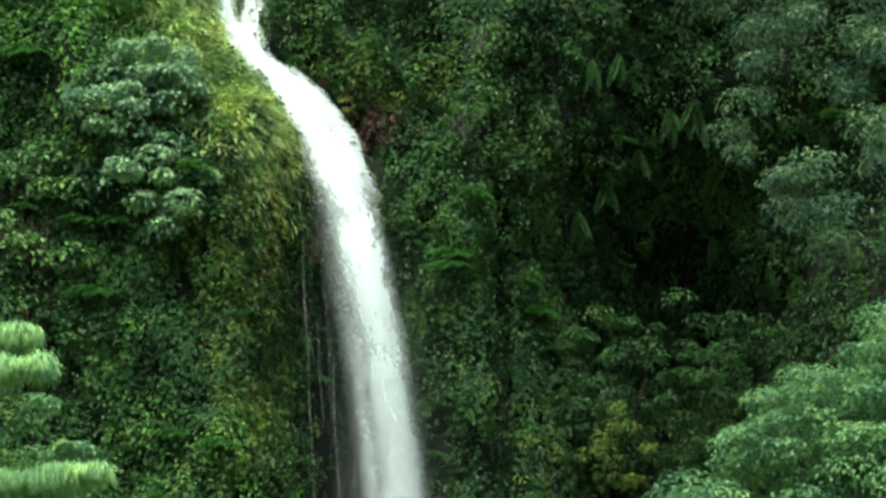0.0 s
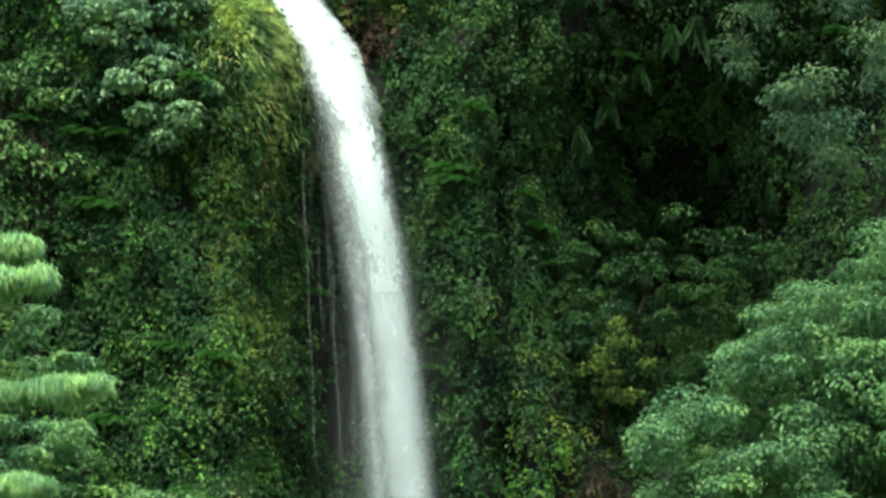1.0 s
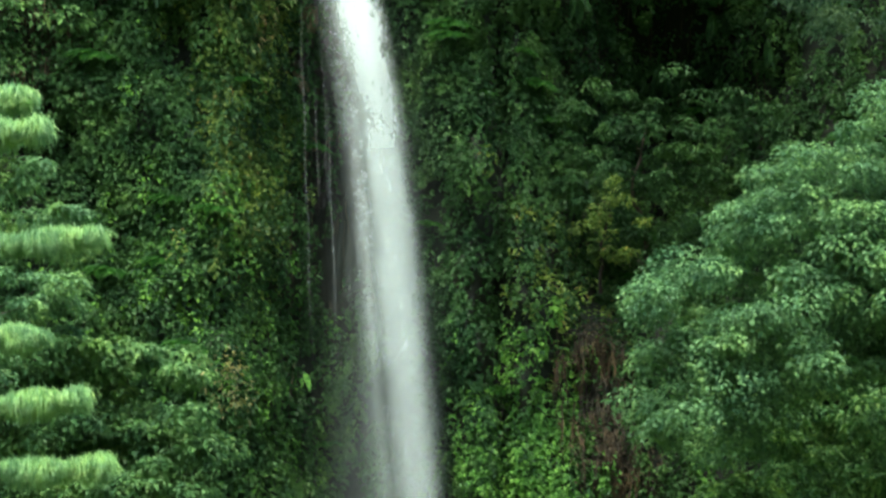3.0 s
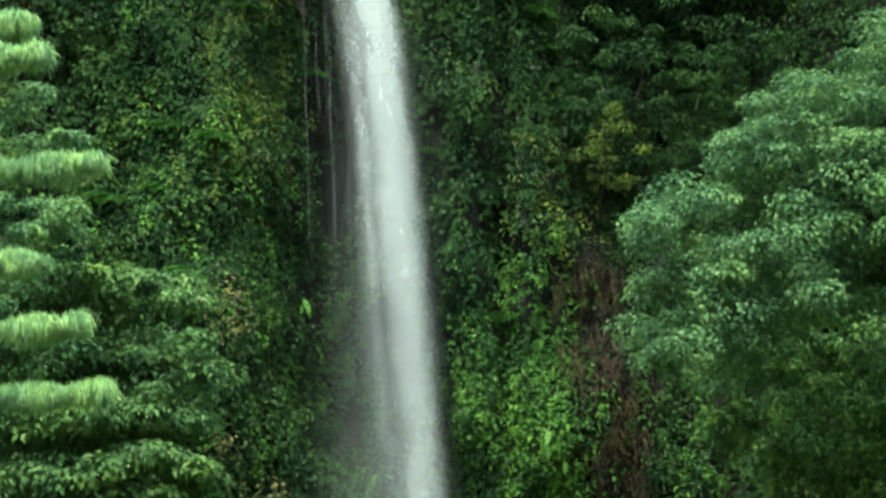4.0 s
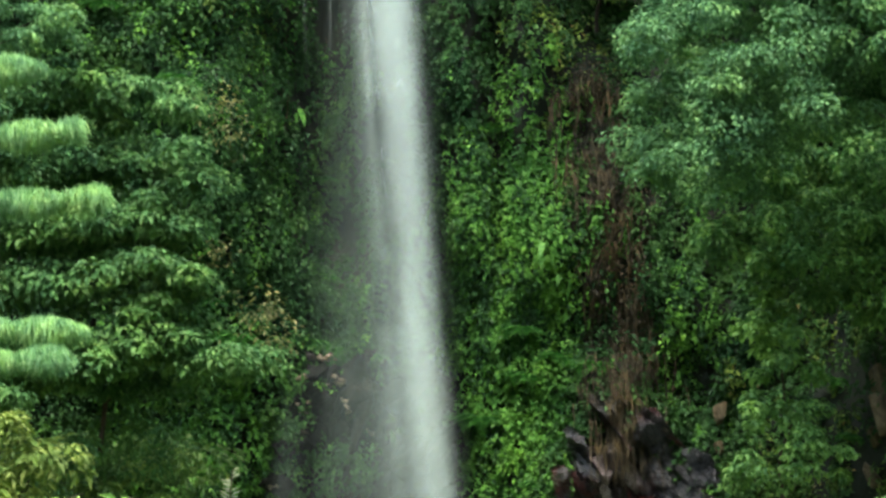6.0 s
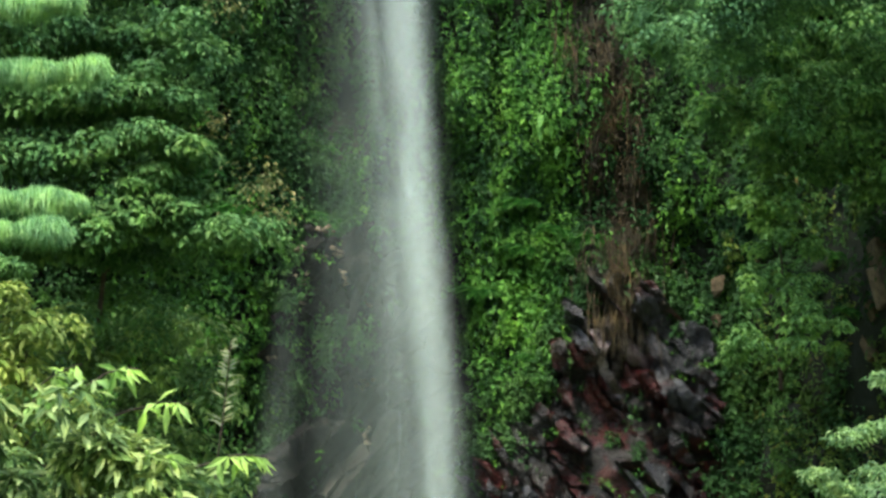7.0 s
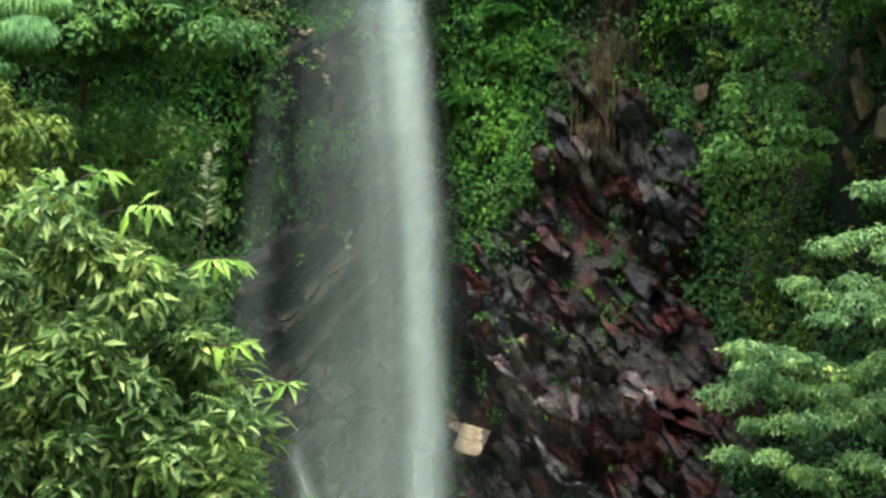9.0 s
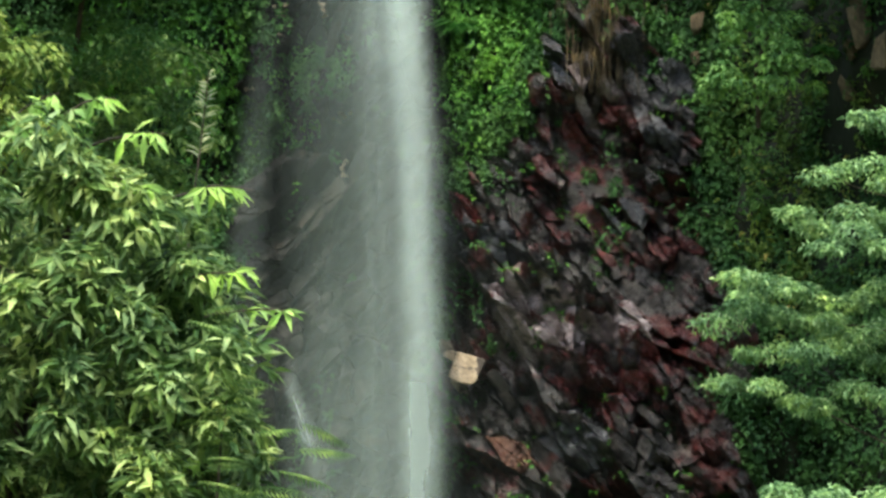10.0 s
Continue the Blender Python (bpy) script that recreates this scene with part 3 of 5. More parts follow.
# hanging dead growth and roots


def strands(name, label, mat, x, z, length, width, category, out=0.25):
    pieces = []
    for a, b in zip(x, z):
        n = 7
        s = np.linspace(0, 1, n)
        l = length * rng.uniform(0.5, 1.4)
        px = a + np.cumsum(rng.normal(size=n)) * 0.04
        pz = b - s * l
        p = np.stack([px, cliff_y(px, pz) - out - 0.2 * np.sin(s * 3) * rng.random(), pz], -1)
        pieces.append(tube(p, width * (1.1 - s) * rng.uniform(0.6, 1.4), 4))
    v, f = join(pieces)
    return tagged(new(name, mesh_from(name, v, f, mat)), label, category, kind="stuff")


def brown_zone(x, z):
    return np.exp(-((x - np.interp(z, [14, 18, 23], [5.0, 4.7, 4.0])) / 0.75) ** 2)


x, z = sow(2000, 2.5, 6.8, 14.5, 23.5, lambda x, z: brown_zone(x, z) * np.clip(3.0 * fbm(x, z * 0.5, 0.8, 58) - 0.8, 0.1, 1))
strands("dead_creeper", "hanging mat of dead brown creepers down the cliff", DEAD, x, z, 1.3, 0.022, "dead creeper", 0.5)
strands("dead_creeper", "dead brown stems trailing over the top of the rock", DEAD, rng.normal(size=170) * 0.45 + 4.7, rng.uniform(13.4, 15.9, 170), 1.3, 0.016, "dead creeper", 1.1)
creeper("dead_creeper", "dry brown leaves caught in the hanging mat", DEAD, x, z, 0.28, 14, 0.13, 0.4, 0.3)
x, z = sow(260, -11.8, -8.8, 30, 34.5, lambda x, z: 0.9 + 0 * x)
strands("hanging_roots", "thin brown roots hanging under the overgrown bank", DEAD, x, z, 2.6, 0.02, "roots")
x, z = sow(160, 2.5, 9.5, 30, 38, lambda x, z: 0.6 + 0 * x)
strands("hanging_roots", "thin dark lianas hanging in the shaded hollow", DEAD, x, z, 3.0, 0.018, "roots")
x, z = sow(90, -5.2, -2.6, 23, 33, lambda x, z: 0.6 + 0 * x)
strands("hanging_roots", "pale roots and dry stems hanging beside the fall", DEAD, x, z, 1.8, 0.018, "roots")


# ---- ferns and broad-leaved plants ----


def frond_mesh(length, pairs, mat, reach=0.75, rise=0.35, drop=0.75, curl=2.2, broad=0.28):
    s = np.linspace(0.08, 1, pairs)
    mid = np.stack([s * length * reach, 0 * s, length * (rise * s - drop * s ** curl)], -1)
    tan = unit(np.gradient(mid, axis=0))
    pieces = []
    for sign in (-1, 1):
        along = tan * 0.45 + np.array([0, sign, -0.15])
        l = length * 0.3 * np.sin(np.pi * np.clip(s * 0.85 + 0.12, 0, 1)) + 0.02
        v, f = leaf_blades(mid, along, np.tile([0, 0, 1.0], (pairs, 1)), l, l * broad)
        pieces.append((v, f))
    tv, tf = tube(mid, np.linspace(0.012, 0.004, pairs), 3)
    tf = np.concatenate([tf[:, :3], tf[:, [0, 2, 3]]])
    pieces.append((tv, tf))
    v, f = join(pieces)
    return mesh_from("frond", v, f, mat)


FROND = frond_mesh(0.9, 16, FERN)


def fern(at, size, label, group):
    ob = thing("fern", label, "fern", at, group)
    for k in range(7):
        p = part("frond", FROND, ob)
        p.matrix_local = pose(0, 0, 0, 0, rng.uniform(-25, 15), -90 + (k - 3) * 28 + rng.uniform(-10, 10)) @ Matrix.Diagonal((size * rng.uniform(0.8, 1.2),) * 3 + (1,))
    return ob


x, z = sow(500, -11, 11.5, 12, 37, lambda x, z: 0.35 * (1 - bare(x, z)))
first = fern((float(x[0]), float(cliff_y(x[0], z[0])) - 0.1, float(z[0])), 1.0, "arching green fern rooted in the cliff", "ferns on the cliff")
for a, b in list(zip(x, z))[1:60]:
    copy_thing(first, Matrix.Translation((a, float(cliff_y(a, b)) - 0.25 - float(mound(a, b)), b)) @ pose(0, 0, 0, 0, 0, rng.uniform(-30, 30)) @ Matrix.Scale(rng.uniform(0.6, 1.2), 4))


def broad_leaf(length, mat):
    """One drooping heart-shaped blade on a curved stalk, growing along +x."""
    bm_v, bm_f = [], []
    n = 7
    s = np.linspace(0, 1, n)
    w = length * 0.2 * np.sin(np.pi * np.clip(s * 0.93 + 0.12, 0, 1)) ** 0.8
    w[-1] = 0.004
    x0 = length * (0.45 + 0.35 * s)
    zz = length * (0.25 - 1.1 * s ** 1.2)
    for side in (-1, 0, 1):
        bm_v.append(np.stack([x0, side * w, zz + abs(side) * w * 0.35], -1))
    v = np.concatenate(bm_v)
    for r in range(2):
        i = np.arange(n - 1)
        bm_f.append(np.stack([r * n + i, r * n + i + 1, (r + 1) * n + i + 1, (r + 1) * n + i], -1))
    t = tube([(0, 0, 0), (length * 0.2, 0, length * 0.18), (length * 0.45, 0, length * 0.25)], [0.02, 0.015, 0.01], 4)
    v, f = join([(v, np.concatenate(bm_f)), t])
    return mesh_from("leaf", v, f, mat, True)


BROAD = broad_leaf(1.0, LEAF_BRIGHT)


def broad_plant(x, z, size, count, me, label):
    ob = thing("broad_leaved_plant", label, "plant", (x, float(cliff_y(x, z)) - 0.9, z), "broad-leaved plants on the cliff")
    for k in range(count):
        p = part("leaf", me, ob)
        p.matrix_local = pose(0, 0, 0, 0, rng.uniform(-15, 30), -90 + (k - (count - 1) / 2) * 150 / count + rng.uniform(-40, 40)) @ Matrix.Diagonal((size * rng.uniform(0.45, 1.15),) * 3 + (1,))
    return ob


for x, z, s, c in ((2.75, 18.4, 0.75, 4), (3.15, 17.7, 0.6, 2), (-3.75, 22.4, 0.55, 3), (1.9, 20.0, 0.5, 4), (2.6, 18.2, 0.5, 3)):
    broad_plant(x, z, s, c, BROAD, "drooping pale green leaves on the cliff")
# fronds for the hollow use the copy with shade painted in
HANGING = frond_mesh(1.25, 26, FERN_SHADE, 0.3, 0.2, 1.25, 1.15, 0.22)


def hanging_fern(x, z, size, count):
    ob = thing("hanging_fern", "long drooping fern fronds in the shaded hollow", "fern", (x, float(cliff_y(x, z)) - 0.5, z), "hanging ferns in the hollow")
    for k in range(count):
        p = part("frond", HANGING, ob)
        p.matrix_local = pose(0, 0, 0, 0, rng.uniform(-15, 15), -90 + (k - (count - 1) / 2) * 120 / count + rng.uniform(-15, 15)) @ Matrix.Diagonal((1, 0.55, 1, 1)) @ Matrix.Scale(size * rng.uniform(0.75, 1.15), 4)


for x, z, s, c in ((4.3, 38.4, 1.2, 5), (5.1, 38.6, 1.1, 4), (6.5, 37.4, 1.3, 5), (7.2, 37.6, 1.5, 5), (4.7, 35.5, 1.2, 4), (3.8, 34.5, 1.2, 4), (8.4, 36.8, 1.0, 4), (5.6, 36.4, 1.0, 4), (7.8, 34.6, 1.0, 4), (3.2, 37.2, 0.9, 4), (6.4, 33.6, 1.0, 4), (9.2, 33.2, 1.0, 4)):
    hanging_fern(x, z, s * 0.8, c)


# ---- trees ----


def tree(name, label, base, top, girth, clumps, leaf, mat, count, length, ratio=0.5, flat=0.6, fine=False, hang=0.35, up=0.7, out=(0, -0.5, 0.7), spread=0.3, limbs=True, group="", shell=0.5):
    """Trunk from base to top, a limb to each clump (x, y, z, radius), and a crown of single leaves."""
    ob = thing(name, label, leaf, base, group)
    base = np.asarray(base, float)
    axis = bend(base, top, 0, 0.25, 12)
    v, f = tube(axis - base, np.linspace(girth, girth * 0.25, 12), 8)
    part("trunk", mesh_from("trunk", v, f, BARK, True), ob, "grey-brown bark")
    clumps = np.asarray(clumps, float)
    if limbs:
        reach = np.linalg.norm(clumps[:, None, :3] - axis[None], axis=2).min(1)
        order = [k for k in rng.permutation(len(clumps)) if reach[k] < 3.5][:14]
        for c in clumps[order]:
            near = axis[np.argmin(np.linalg.norm(axis - (c[:3] - [0, 0, 0.6]), axis=1) + 2.0 * (axis[:, 2] > c[2]))]
            v, f = tube(bend(near, c[:3], -0.05, 0.08, 8) - base, np.linspace(girth * 0.15, 0.008, 8), 5)
            part("limb", mesh_from("limb", v, f, BARK, True), ob)
    r = clumps[:, 3]
    v, f = leaf_cloud(clumps[:, :3] - base, np.stack([r, r, r * flat], -1), count, length, ratio, out, 0.5, up, hang, shell, fine, spread)
    part("crown", mesh_from("crown", v, f, mat), ob)
    return ob


def fill(n, inside, box, r0, r1):
    """Random clumps (x, y, z, r) in a box where inside(x, z) holds."""
    got = []
    while len(got) < n:
        p = rng.uniform(box[0], box[1])
        if inside(p[0], p[2]):
            got.append((*p, rng.uniform(r0, r1)))
    return got


# shrub on the buttress
tree("shrub", "blue-green leafy shrub leaning from the buttress", (-8.6, 78.2, 31.6), (-8.2, 76.8, 35.5), 0.12,
     fill(110, lambda x, z: ((x + 8.0) / 1.8) ** 2 + ((z - 35.6) / 1.3) ** 2 < 1 or ((x + 7.3) / 1.3) ** 2 + ((z - 33.1) / 1.3) ** 2 < 1, ((-9.8, 75.6, 31.6), (-5.9, 77.4, 37.1)), 0.25, 0.6), "shrub", LEAF_BLUE, 140, 0.18, 0.55, 0.55)
tree("shrub", "dark leafy shrub over the bank", (-11.5, 78.0, 29.5), (-11.0, 77.2, 32.5), 0.1,
     fill(30, lambda x, z: True, ((-13.5, 76.2, 30.8), (-9.6, 77.4, 34.0)), 0.45, 0.8), "shrub", LEAF_MID, 90, 0.2, 0.55, 0.6)
tree("shrub", "dark leafy shrub at the top of the cliff", (-11, 77.5, 37.5), (-10.5, 77.0, 40), 0.1,
     fill(40, lambda x, z: True, ((-13.5, 76.4, 38.4), (-9.3, 77.4, 41.5)), 0.5, 0.9), "shrub", LEAF_MID, 140, 0.22, 0.55, 0.6)
# tree hanging over the alcove, with unseen upper clumps added to shade the wall
tree("overhanging_tree", "dull green tree leaning over the shaded hollow, crown extended out of view to shade it", (14.5, 73.5, 22), (12.5, 71.5, 34), 0.3,
     fill(60, lambda x, z: x > np.interp(z, [28.5, 30, 31.5, 33.5, 35.5], [9.3, 7.8, 7.2, 6.7, 8.5]), ((6.5, 69.0, 28.6), (14, 72.5, 36)), 0.45, 0.9)
     + fill(150, lambda x, z: True, ((-0.8, 67.0, 36.7), (15, 76.0, 43)), 0.8, 1.3), "tree", LEAF_DARK, 190, 0.19, 0.35, 0.5, limbs=False)
# shrubs on the shaded slope
tree("slope_shrub", "dark green shrub on the shaded slope of the hollow", (5.6, 83, 26.5), (5.6, 81.5, 30.0), 0.08,
     fill(130, lambda x, z: ((x - 6.2) / 3.6) ** 2 + ((z - 28.6) / 2.6) ** 2 < 1, ((2.8, 79.4, 26.2), (9.8, 82.8, 31.0)), 0.2, 0.6), "shrub", LEAF_CLIFF, 90, 0.17, 0.5, 0.5, limbs=False)
tree("slope_shrub", "olive shrub with browning tips on the slope", (4.2, 80.5, 24.8), (4.2, 79.2, 27.0), 0.06,
     fill(26, lambda x, z: True, ((3.4, 78.4, 25.4), (5.2, 80.0, 27.4)), 0.15, 0.4), "shrub", LEAF_OLIVE, 45, 0.14, 0.45, 0.5, limbs=False)
# big canopy on the right
tree("canopy_tree", "broad tree with pale blue-green leafy canopy", (12.8, 67.5, 0), (11.5, 67, 23), 0.45,
     fill(320, lambda x, z: z < np.interp(x, [3.9, 4.5, 5.5, 6.7, 8.0, 10.2, 14], [19.8, 20.6, 22.3, 23.1, 24.1, 25.4, 27.6]) and x > np.interp(z, [14, 16.6, 18, 20, 22], [7, 5.0, 4.3, 4.1, 4.4]) and z > np.interp(x, [4, 6, 8, 14], [16.4, 17.0, 18.6, 19.8]), ((3.9, 64.6, 15.0), (13.5, 68.5, 28.5)), 0.42, 0.95), "tree", LEAF_CANOPY, 290, 0.135, 0.5, 0.5)
tree("canopy_tree", "green leafy tree at the foot of the slope", (13.6, 73.5, 0), (12.6, 73, 17), 0.35,
     fill(150, lambda x, z: x > np.interp(z, [13.5, 15.2, 15.6, 16.3, 17, 18.5], [15, 15, 9.5, 8.6, 6.6, 6.0]), ((5.8, 70.5, 13.8), (14, 74.0, 20.5)), 0.4, 0.9), "tree", LEAF_FOOT, 170, 0.2, 0.5, 0.6)
# mid tree on the left
def fans(rows, y, step_x, depth, r0, r1, hang=0.12):
    """Flat layers of clumps along crest lines (x, z), three deep, the rear ones higher."""
    out = []
    for xs, zs in rows:
        for x in np.arange(xs[0], xs[-1], step_x):
            for k in range(3):
                if rng.random() < 0.24:
                    continue
                low = abs(rng.normal()) * 0.28
                out.append((x + rng.uniform(-0.25, 0.25), y + depth * (k - 1) + rng.uniform(-0.3, 0.3), float(np.interp(x, xs, zs)) - hang + 0.1 * (k - 1) + 0.14 * math.sin(3.1 * x + zs[0]) - low, rng.uniform(r0, r1)))
    return out


LAYERS = (((-8.6, -7.5, -5.9, -5.0), (18.0, 18.15, 18.4, 17.75)), ((-8.9, -7.4, -5.3, -4.4), (16.3, 16.55, 16.85, 15.95)), ((-9.2, -7.8, -5.3, -5.1), (15.0, 15.35, 15.55, 14.85)), ((-9.5, -8.2, -5.9, -4.5), (13.9, 14.2, 14.75, 14.35)), ((-8.6, -7.1, -5.5, -4.4), (12.8, 13.15, 13.95, 13.4)), ((-9.0, -7.5, -5.3, -3.5), (12.2, 12.65, 13.1, 12.55)))
tree("layered_tree", "dense green tree with layered branches before the cliff", (-9.6, 64.5, 0), (-9.2, 64, 19), 0.3,
     fans(LAYERS, 61.4, 0.3, 0.7, 0.36, 0.75)
     + fill(85, lambda x, z: x < np.interp(z, [11, 12.5, 13.5, 14.5, 16.5, 17.6, 18.5, 19.2, 21.5], [-5.8, -4.8, -4.3, -5.0, -5.0, -5.0, -5.8, -7.4, -7.9]), ((-12, 62.4, 10.5), (-3.6, 64, 21.3)), 0.5, 0.95), "tree", LEAF_MID, 190, 0.17, 0.5, 0.42)
tree("understorey_tree", "green shrubby tree below the layered tree", (-9.0, 67, 0), (-8.6, 66.5, 9), 0.2,
     fill(130, lambda x, z: True, ((-11, 64, 3), (-4.4, 67, 11.5)), 0.5, 0.9), "tree", LEAF_UNDER, 170, 0.19, 0.5, 0.5)
tree("shrub", "light green shrub growing from the cliff", (8.6, 77.0, 11.5), (8.2, 73.4, 15.5), 0.06,
     fill(44, lambda x, z: abs(x - 8.0 - 0.22 * (15 - z)) < 0.32 * (17 - z) + 0.1, ((6.9, 72.6, 11.8), (9.6, 73.8, 16.4)), 0.2, 0.48), "shrub", LEAF_SPROUT, 90, 0.17, 0.5, 0.6)
mid_tree = next(o for o in scene.objects if o.name == "layered_tree")
spots = np.array([(-4.3, 61.2, 17.6, 0.4), (-4.2, 61.3, 17.0, 0.35), (-3.6, 61.6, 13.3, 0.5), (-3.2, 61.8, 12.9, 0.4), (-4.4, 61.4, 14.6, 0.3), (-3.3, 61.4, 13.5, 0.25)])
v, f = leaf_cloud(spots[:, :3] - [-9.6, 64.5, 0], np.stack([spots[:, 3] * 1.7] * 3, -1), 85, 0.13, 0.4, shell=0.1)
part("yellowing_leaves", mesh_from("yellowing_leaves", v, f, LEAF_DRY), mid_tree, "tan and yellow withering leaves")
for way in ([(-5.0, 62.3, 13.3), (-5.5, 62.3, 12.8), (-6.1, 62.3, 12.75), (-6.3, 62.3, 12.1), (-6.6, 62.4, 11.8), (-6.7, 62.5, 10.7)], [(-6.5, 62.3, 11.8), (-6.6, 62.3, 12.4), (-6.95, 62.3, 12.8), (-6.9, 62.5, 13.5)]):
    v, f = tube(np.array(way) - [-9.6, 64.5, 0], np.linspace(0.02, 0.06, len(way)), 6)
    part("limb", mesh_from("limb", v, f, BARK, True), mid_tree, "dark crooked bare limb")
tree("slender_tree", "blue-green tree with drooping layered branches", (-10.6, 60.8, 0), (-10.2, 60.5, 22.5), 0.2,
     fill(90, lambda x, z: (z > 20.7 and z < 23.3 - 1.2 * (x + 9.3)) or (18.3 < z < 19.9 - 0.42 * (x + 9.3)) or (z < 17.6 and x < -8.2), ((-11.5, 59.6, 16.2), (-7.2, 61.2, 23.4)), 0.25, 0.55), "tree", LEAF_CANOPY, 170, 0.15, 0.45, 0.4)
# yellowing shrub
tree("tall_shrub", "tall yellowing shrub behind the near tree", (-4.9, 34, 0), (-4.5, 34, 6.4), 0.07,
     fill(26, lambda x, z: z < 7.2 - 0.9 * abs(x + 4.6), ((-5.6, 33.5, 5.2), (-3.8, 34.5, 7.3)), 0.2, 0.38), "shrub", LEAF_AUTUMN, 120, 0.14, 0.35, 0.7)
tree("tall_shrub", "rounded green shrub behind the near tree", (-4.2, 35, 0), (-4.1, 35, 5.0), 0.07,
     fill(26, lambda x, z: True, ((-5.2, 34.5, 4.2), (-3.6, 35.5, 5.9)), 0.25, 0.4), "shrub", LEAF_MID, 150, 0.1, 0.55, 0.7)
# layered tree on the right, nearer
tree("fan_tree", "light green tree with flat layered fans of leaves", (7.4, 42.5, 0), (7.2, 42.2, 7.5), 0.16,
     [(x, y + rng.uniform(-0.9, 0.9), z + rng.uniform(-0.16, 0.13) - 0.05 * (x - x0), rng.uniform(0.2, 0.42)) for x0, z, y, w in ((5.95, 7.2, 42.2, 0.3), (5.4, 6.5, 41.8, 0.3), (5.1, 5.85, 42.4, 0.32), (5.25, 5.45, 41.4, 0.36), (4.2, 4.85, 41.6, 0.22), (4.1, 4.5, 42, 0.22), (4.45, 4.1, 41.6, 0.34), (4.15, 3.5, 41.8, 0.4)) for x in np.arange(x0 + 0.2, 8.5, w)], "tree", LEAF_LAYER, 260, 0.1, 0.32, 0.36, spread=0.5)
tree("low_bush", "light green bush at the foot of the slope", (4.8, 36, 0), (4.8, 36, 1.6), 0.06,
     fill(34, lambda x, z: True, ((3.2, 35.2, 0.8), (7, 36.8, 2.05)), 0.2, 0.35), "bush", LEAF_LAYER, 160, 0.11, 0.4, 0.6)
# near tree on the left
near_clumps = fill(330, lambda x, z: z < np.interp(x, [-5, -3.8, -2.9, -2.4, -1.8, -1.5, -1.35, -1.2], [4.75, 4.85, 4.8, 4.5, 4.0, 3.3, 2.3, 0.5]) and vn(x, z, 0.5, 83) > 0.2, ((-5.5, 26.5, 0.4), (-1.2, 29.4, 4.9)), 0.15, 0.4)
tree("near_tree", "broadleaf tree with long narrow leaves and lime shoots", (-3.3, 28.2, 0), (-3.0, 28, 4.2), 0.13, near_clumps, "tree", LEAF_NEAR, 125, 0.19, 0.28, 0.85, True, hang=0.3, spread=0.6)
# bush of feathery sprays reaching out beside the near tree
SPRAY_FROND = frond_mesh(0.8, 13, LEAF_UNDER, 0.98, 0.12, 0.2, 2.0, 0.17)
feathery = thing("feathery_bush", "light green feathery bush before the mist", "bush", (-1.6, 27.0, 0))
v, f = tube(bend((0, 0, 0), (0.1, 0, 2.6), 0, 0.05, 10), np.linspace(0.03, 0.008, 10), 6)
part("stem", mesh_from("stem", v, f, BARK, True), feathery)
for tip_x, tip_z, size in [(-0.25, 2.42, 0.8), (-0.3, 2.18, 0.75), (-0.42, 2.0, 0.8), (-0.8, 2.3, 0.6), (-0.7, 1.85, 0.7), (-0.55, 1.75, 0.7), (-0.9, 1.6, 0.6)] + [(-1.12 + rng.uniform(-0.22, 0.1), z, rng.uniform(0.45, 0.75)) for z in np.arange(1.5, 3.35, 0.065)]:
    p = part("frond", SPRAY_FROND, feathery)
    p.matrix_local = pose(tip_x + 1.6 - 0.8 * size, rng.uniform(-0.35, 0.2), tip_z, rng.uniform(-70, 70), rng.uniform(-16, 14), rng.uniform(-40, 40)) @ Matrix.Diagonal((size, size * 0.45, size, 1))

# ---- pine branches: whorls with long drooping needles ----
pine = thing("pine", "pine with long pale drooping needles", "pine", (-7.3, 36.2, 0))
v, f = tube(bend((0, 0, 0), (0.1, 0, 15.6), 0, 0.012, 12), np.linspace(0.2, 0.03, 12), 8)
part("trunk", mesh_from("trunk", v, f, BARK, True), pine)
for tip_x, tip_z, y in ((-4.95, 14.5, 36), (-4.75, 14.0, 35.7), (-4.08, 12.75, 36), (-4.7, 11.5, 36), (-4.2, 10.72, 35.8), (-3.88, 9.95, 36), (-4.1, 8.35, 36), (-4.25, 7.95, 35.6)):
    a = np.array([0.0, 0, tip_z + 0.12])
    b = np.array([tip_x + 7.3, y - 36.2, tip_z])
    way = bend(a, b, -0.08, 0.04, 14)
    tv, tf = tube(way, np.linspace(0.05, 0.015, 14), 5)
    limb = part("branch", mesh_from("branch", tv, tf, BARK, True), pine)
    k = 7000
    s = rng.random(k) ** 0.8
    i = np.clip((s * 13).astype(int), 0, 12)
    fr = (s * 13 - i)[:, None]
    P = way[i] * (1 - fr) + way[i + 1] * fr
    wave = np.abs(np.sin(s * 13 + tip_z * 3)) ** 0.6 * np.clip((1.02 - s) / 0.06, 0, 1) ** 0.5
    crest = P + np.stack([rng.normal(size=k) * 0.03, rng.normal(size=k) * 0.1, 0.02 + 0.13 * wave * rng.random(k) ** 0.4], -1)
    along = rng.normal(size=(k, 3)) * [0.22, 0.3, 0.15] + [0.12, -0.1, -0.8]
    L = rng.uniform(0.2, 0.44, k) * (0.4 + 0.6 * wave)
    nv, nf = leaf_blades(crest, along, np.tile([0.2, -1.0, 0.5], (k, 1)), L, 0.013, True, droop=0.05)
    part("needles", mesh_from("needles", nv, nf, NEEDLE), limb)

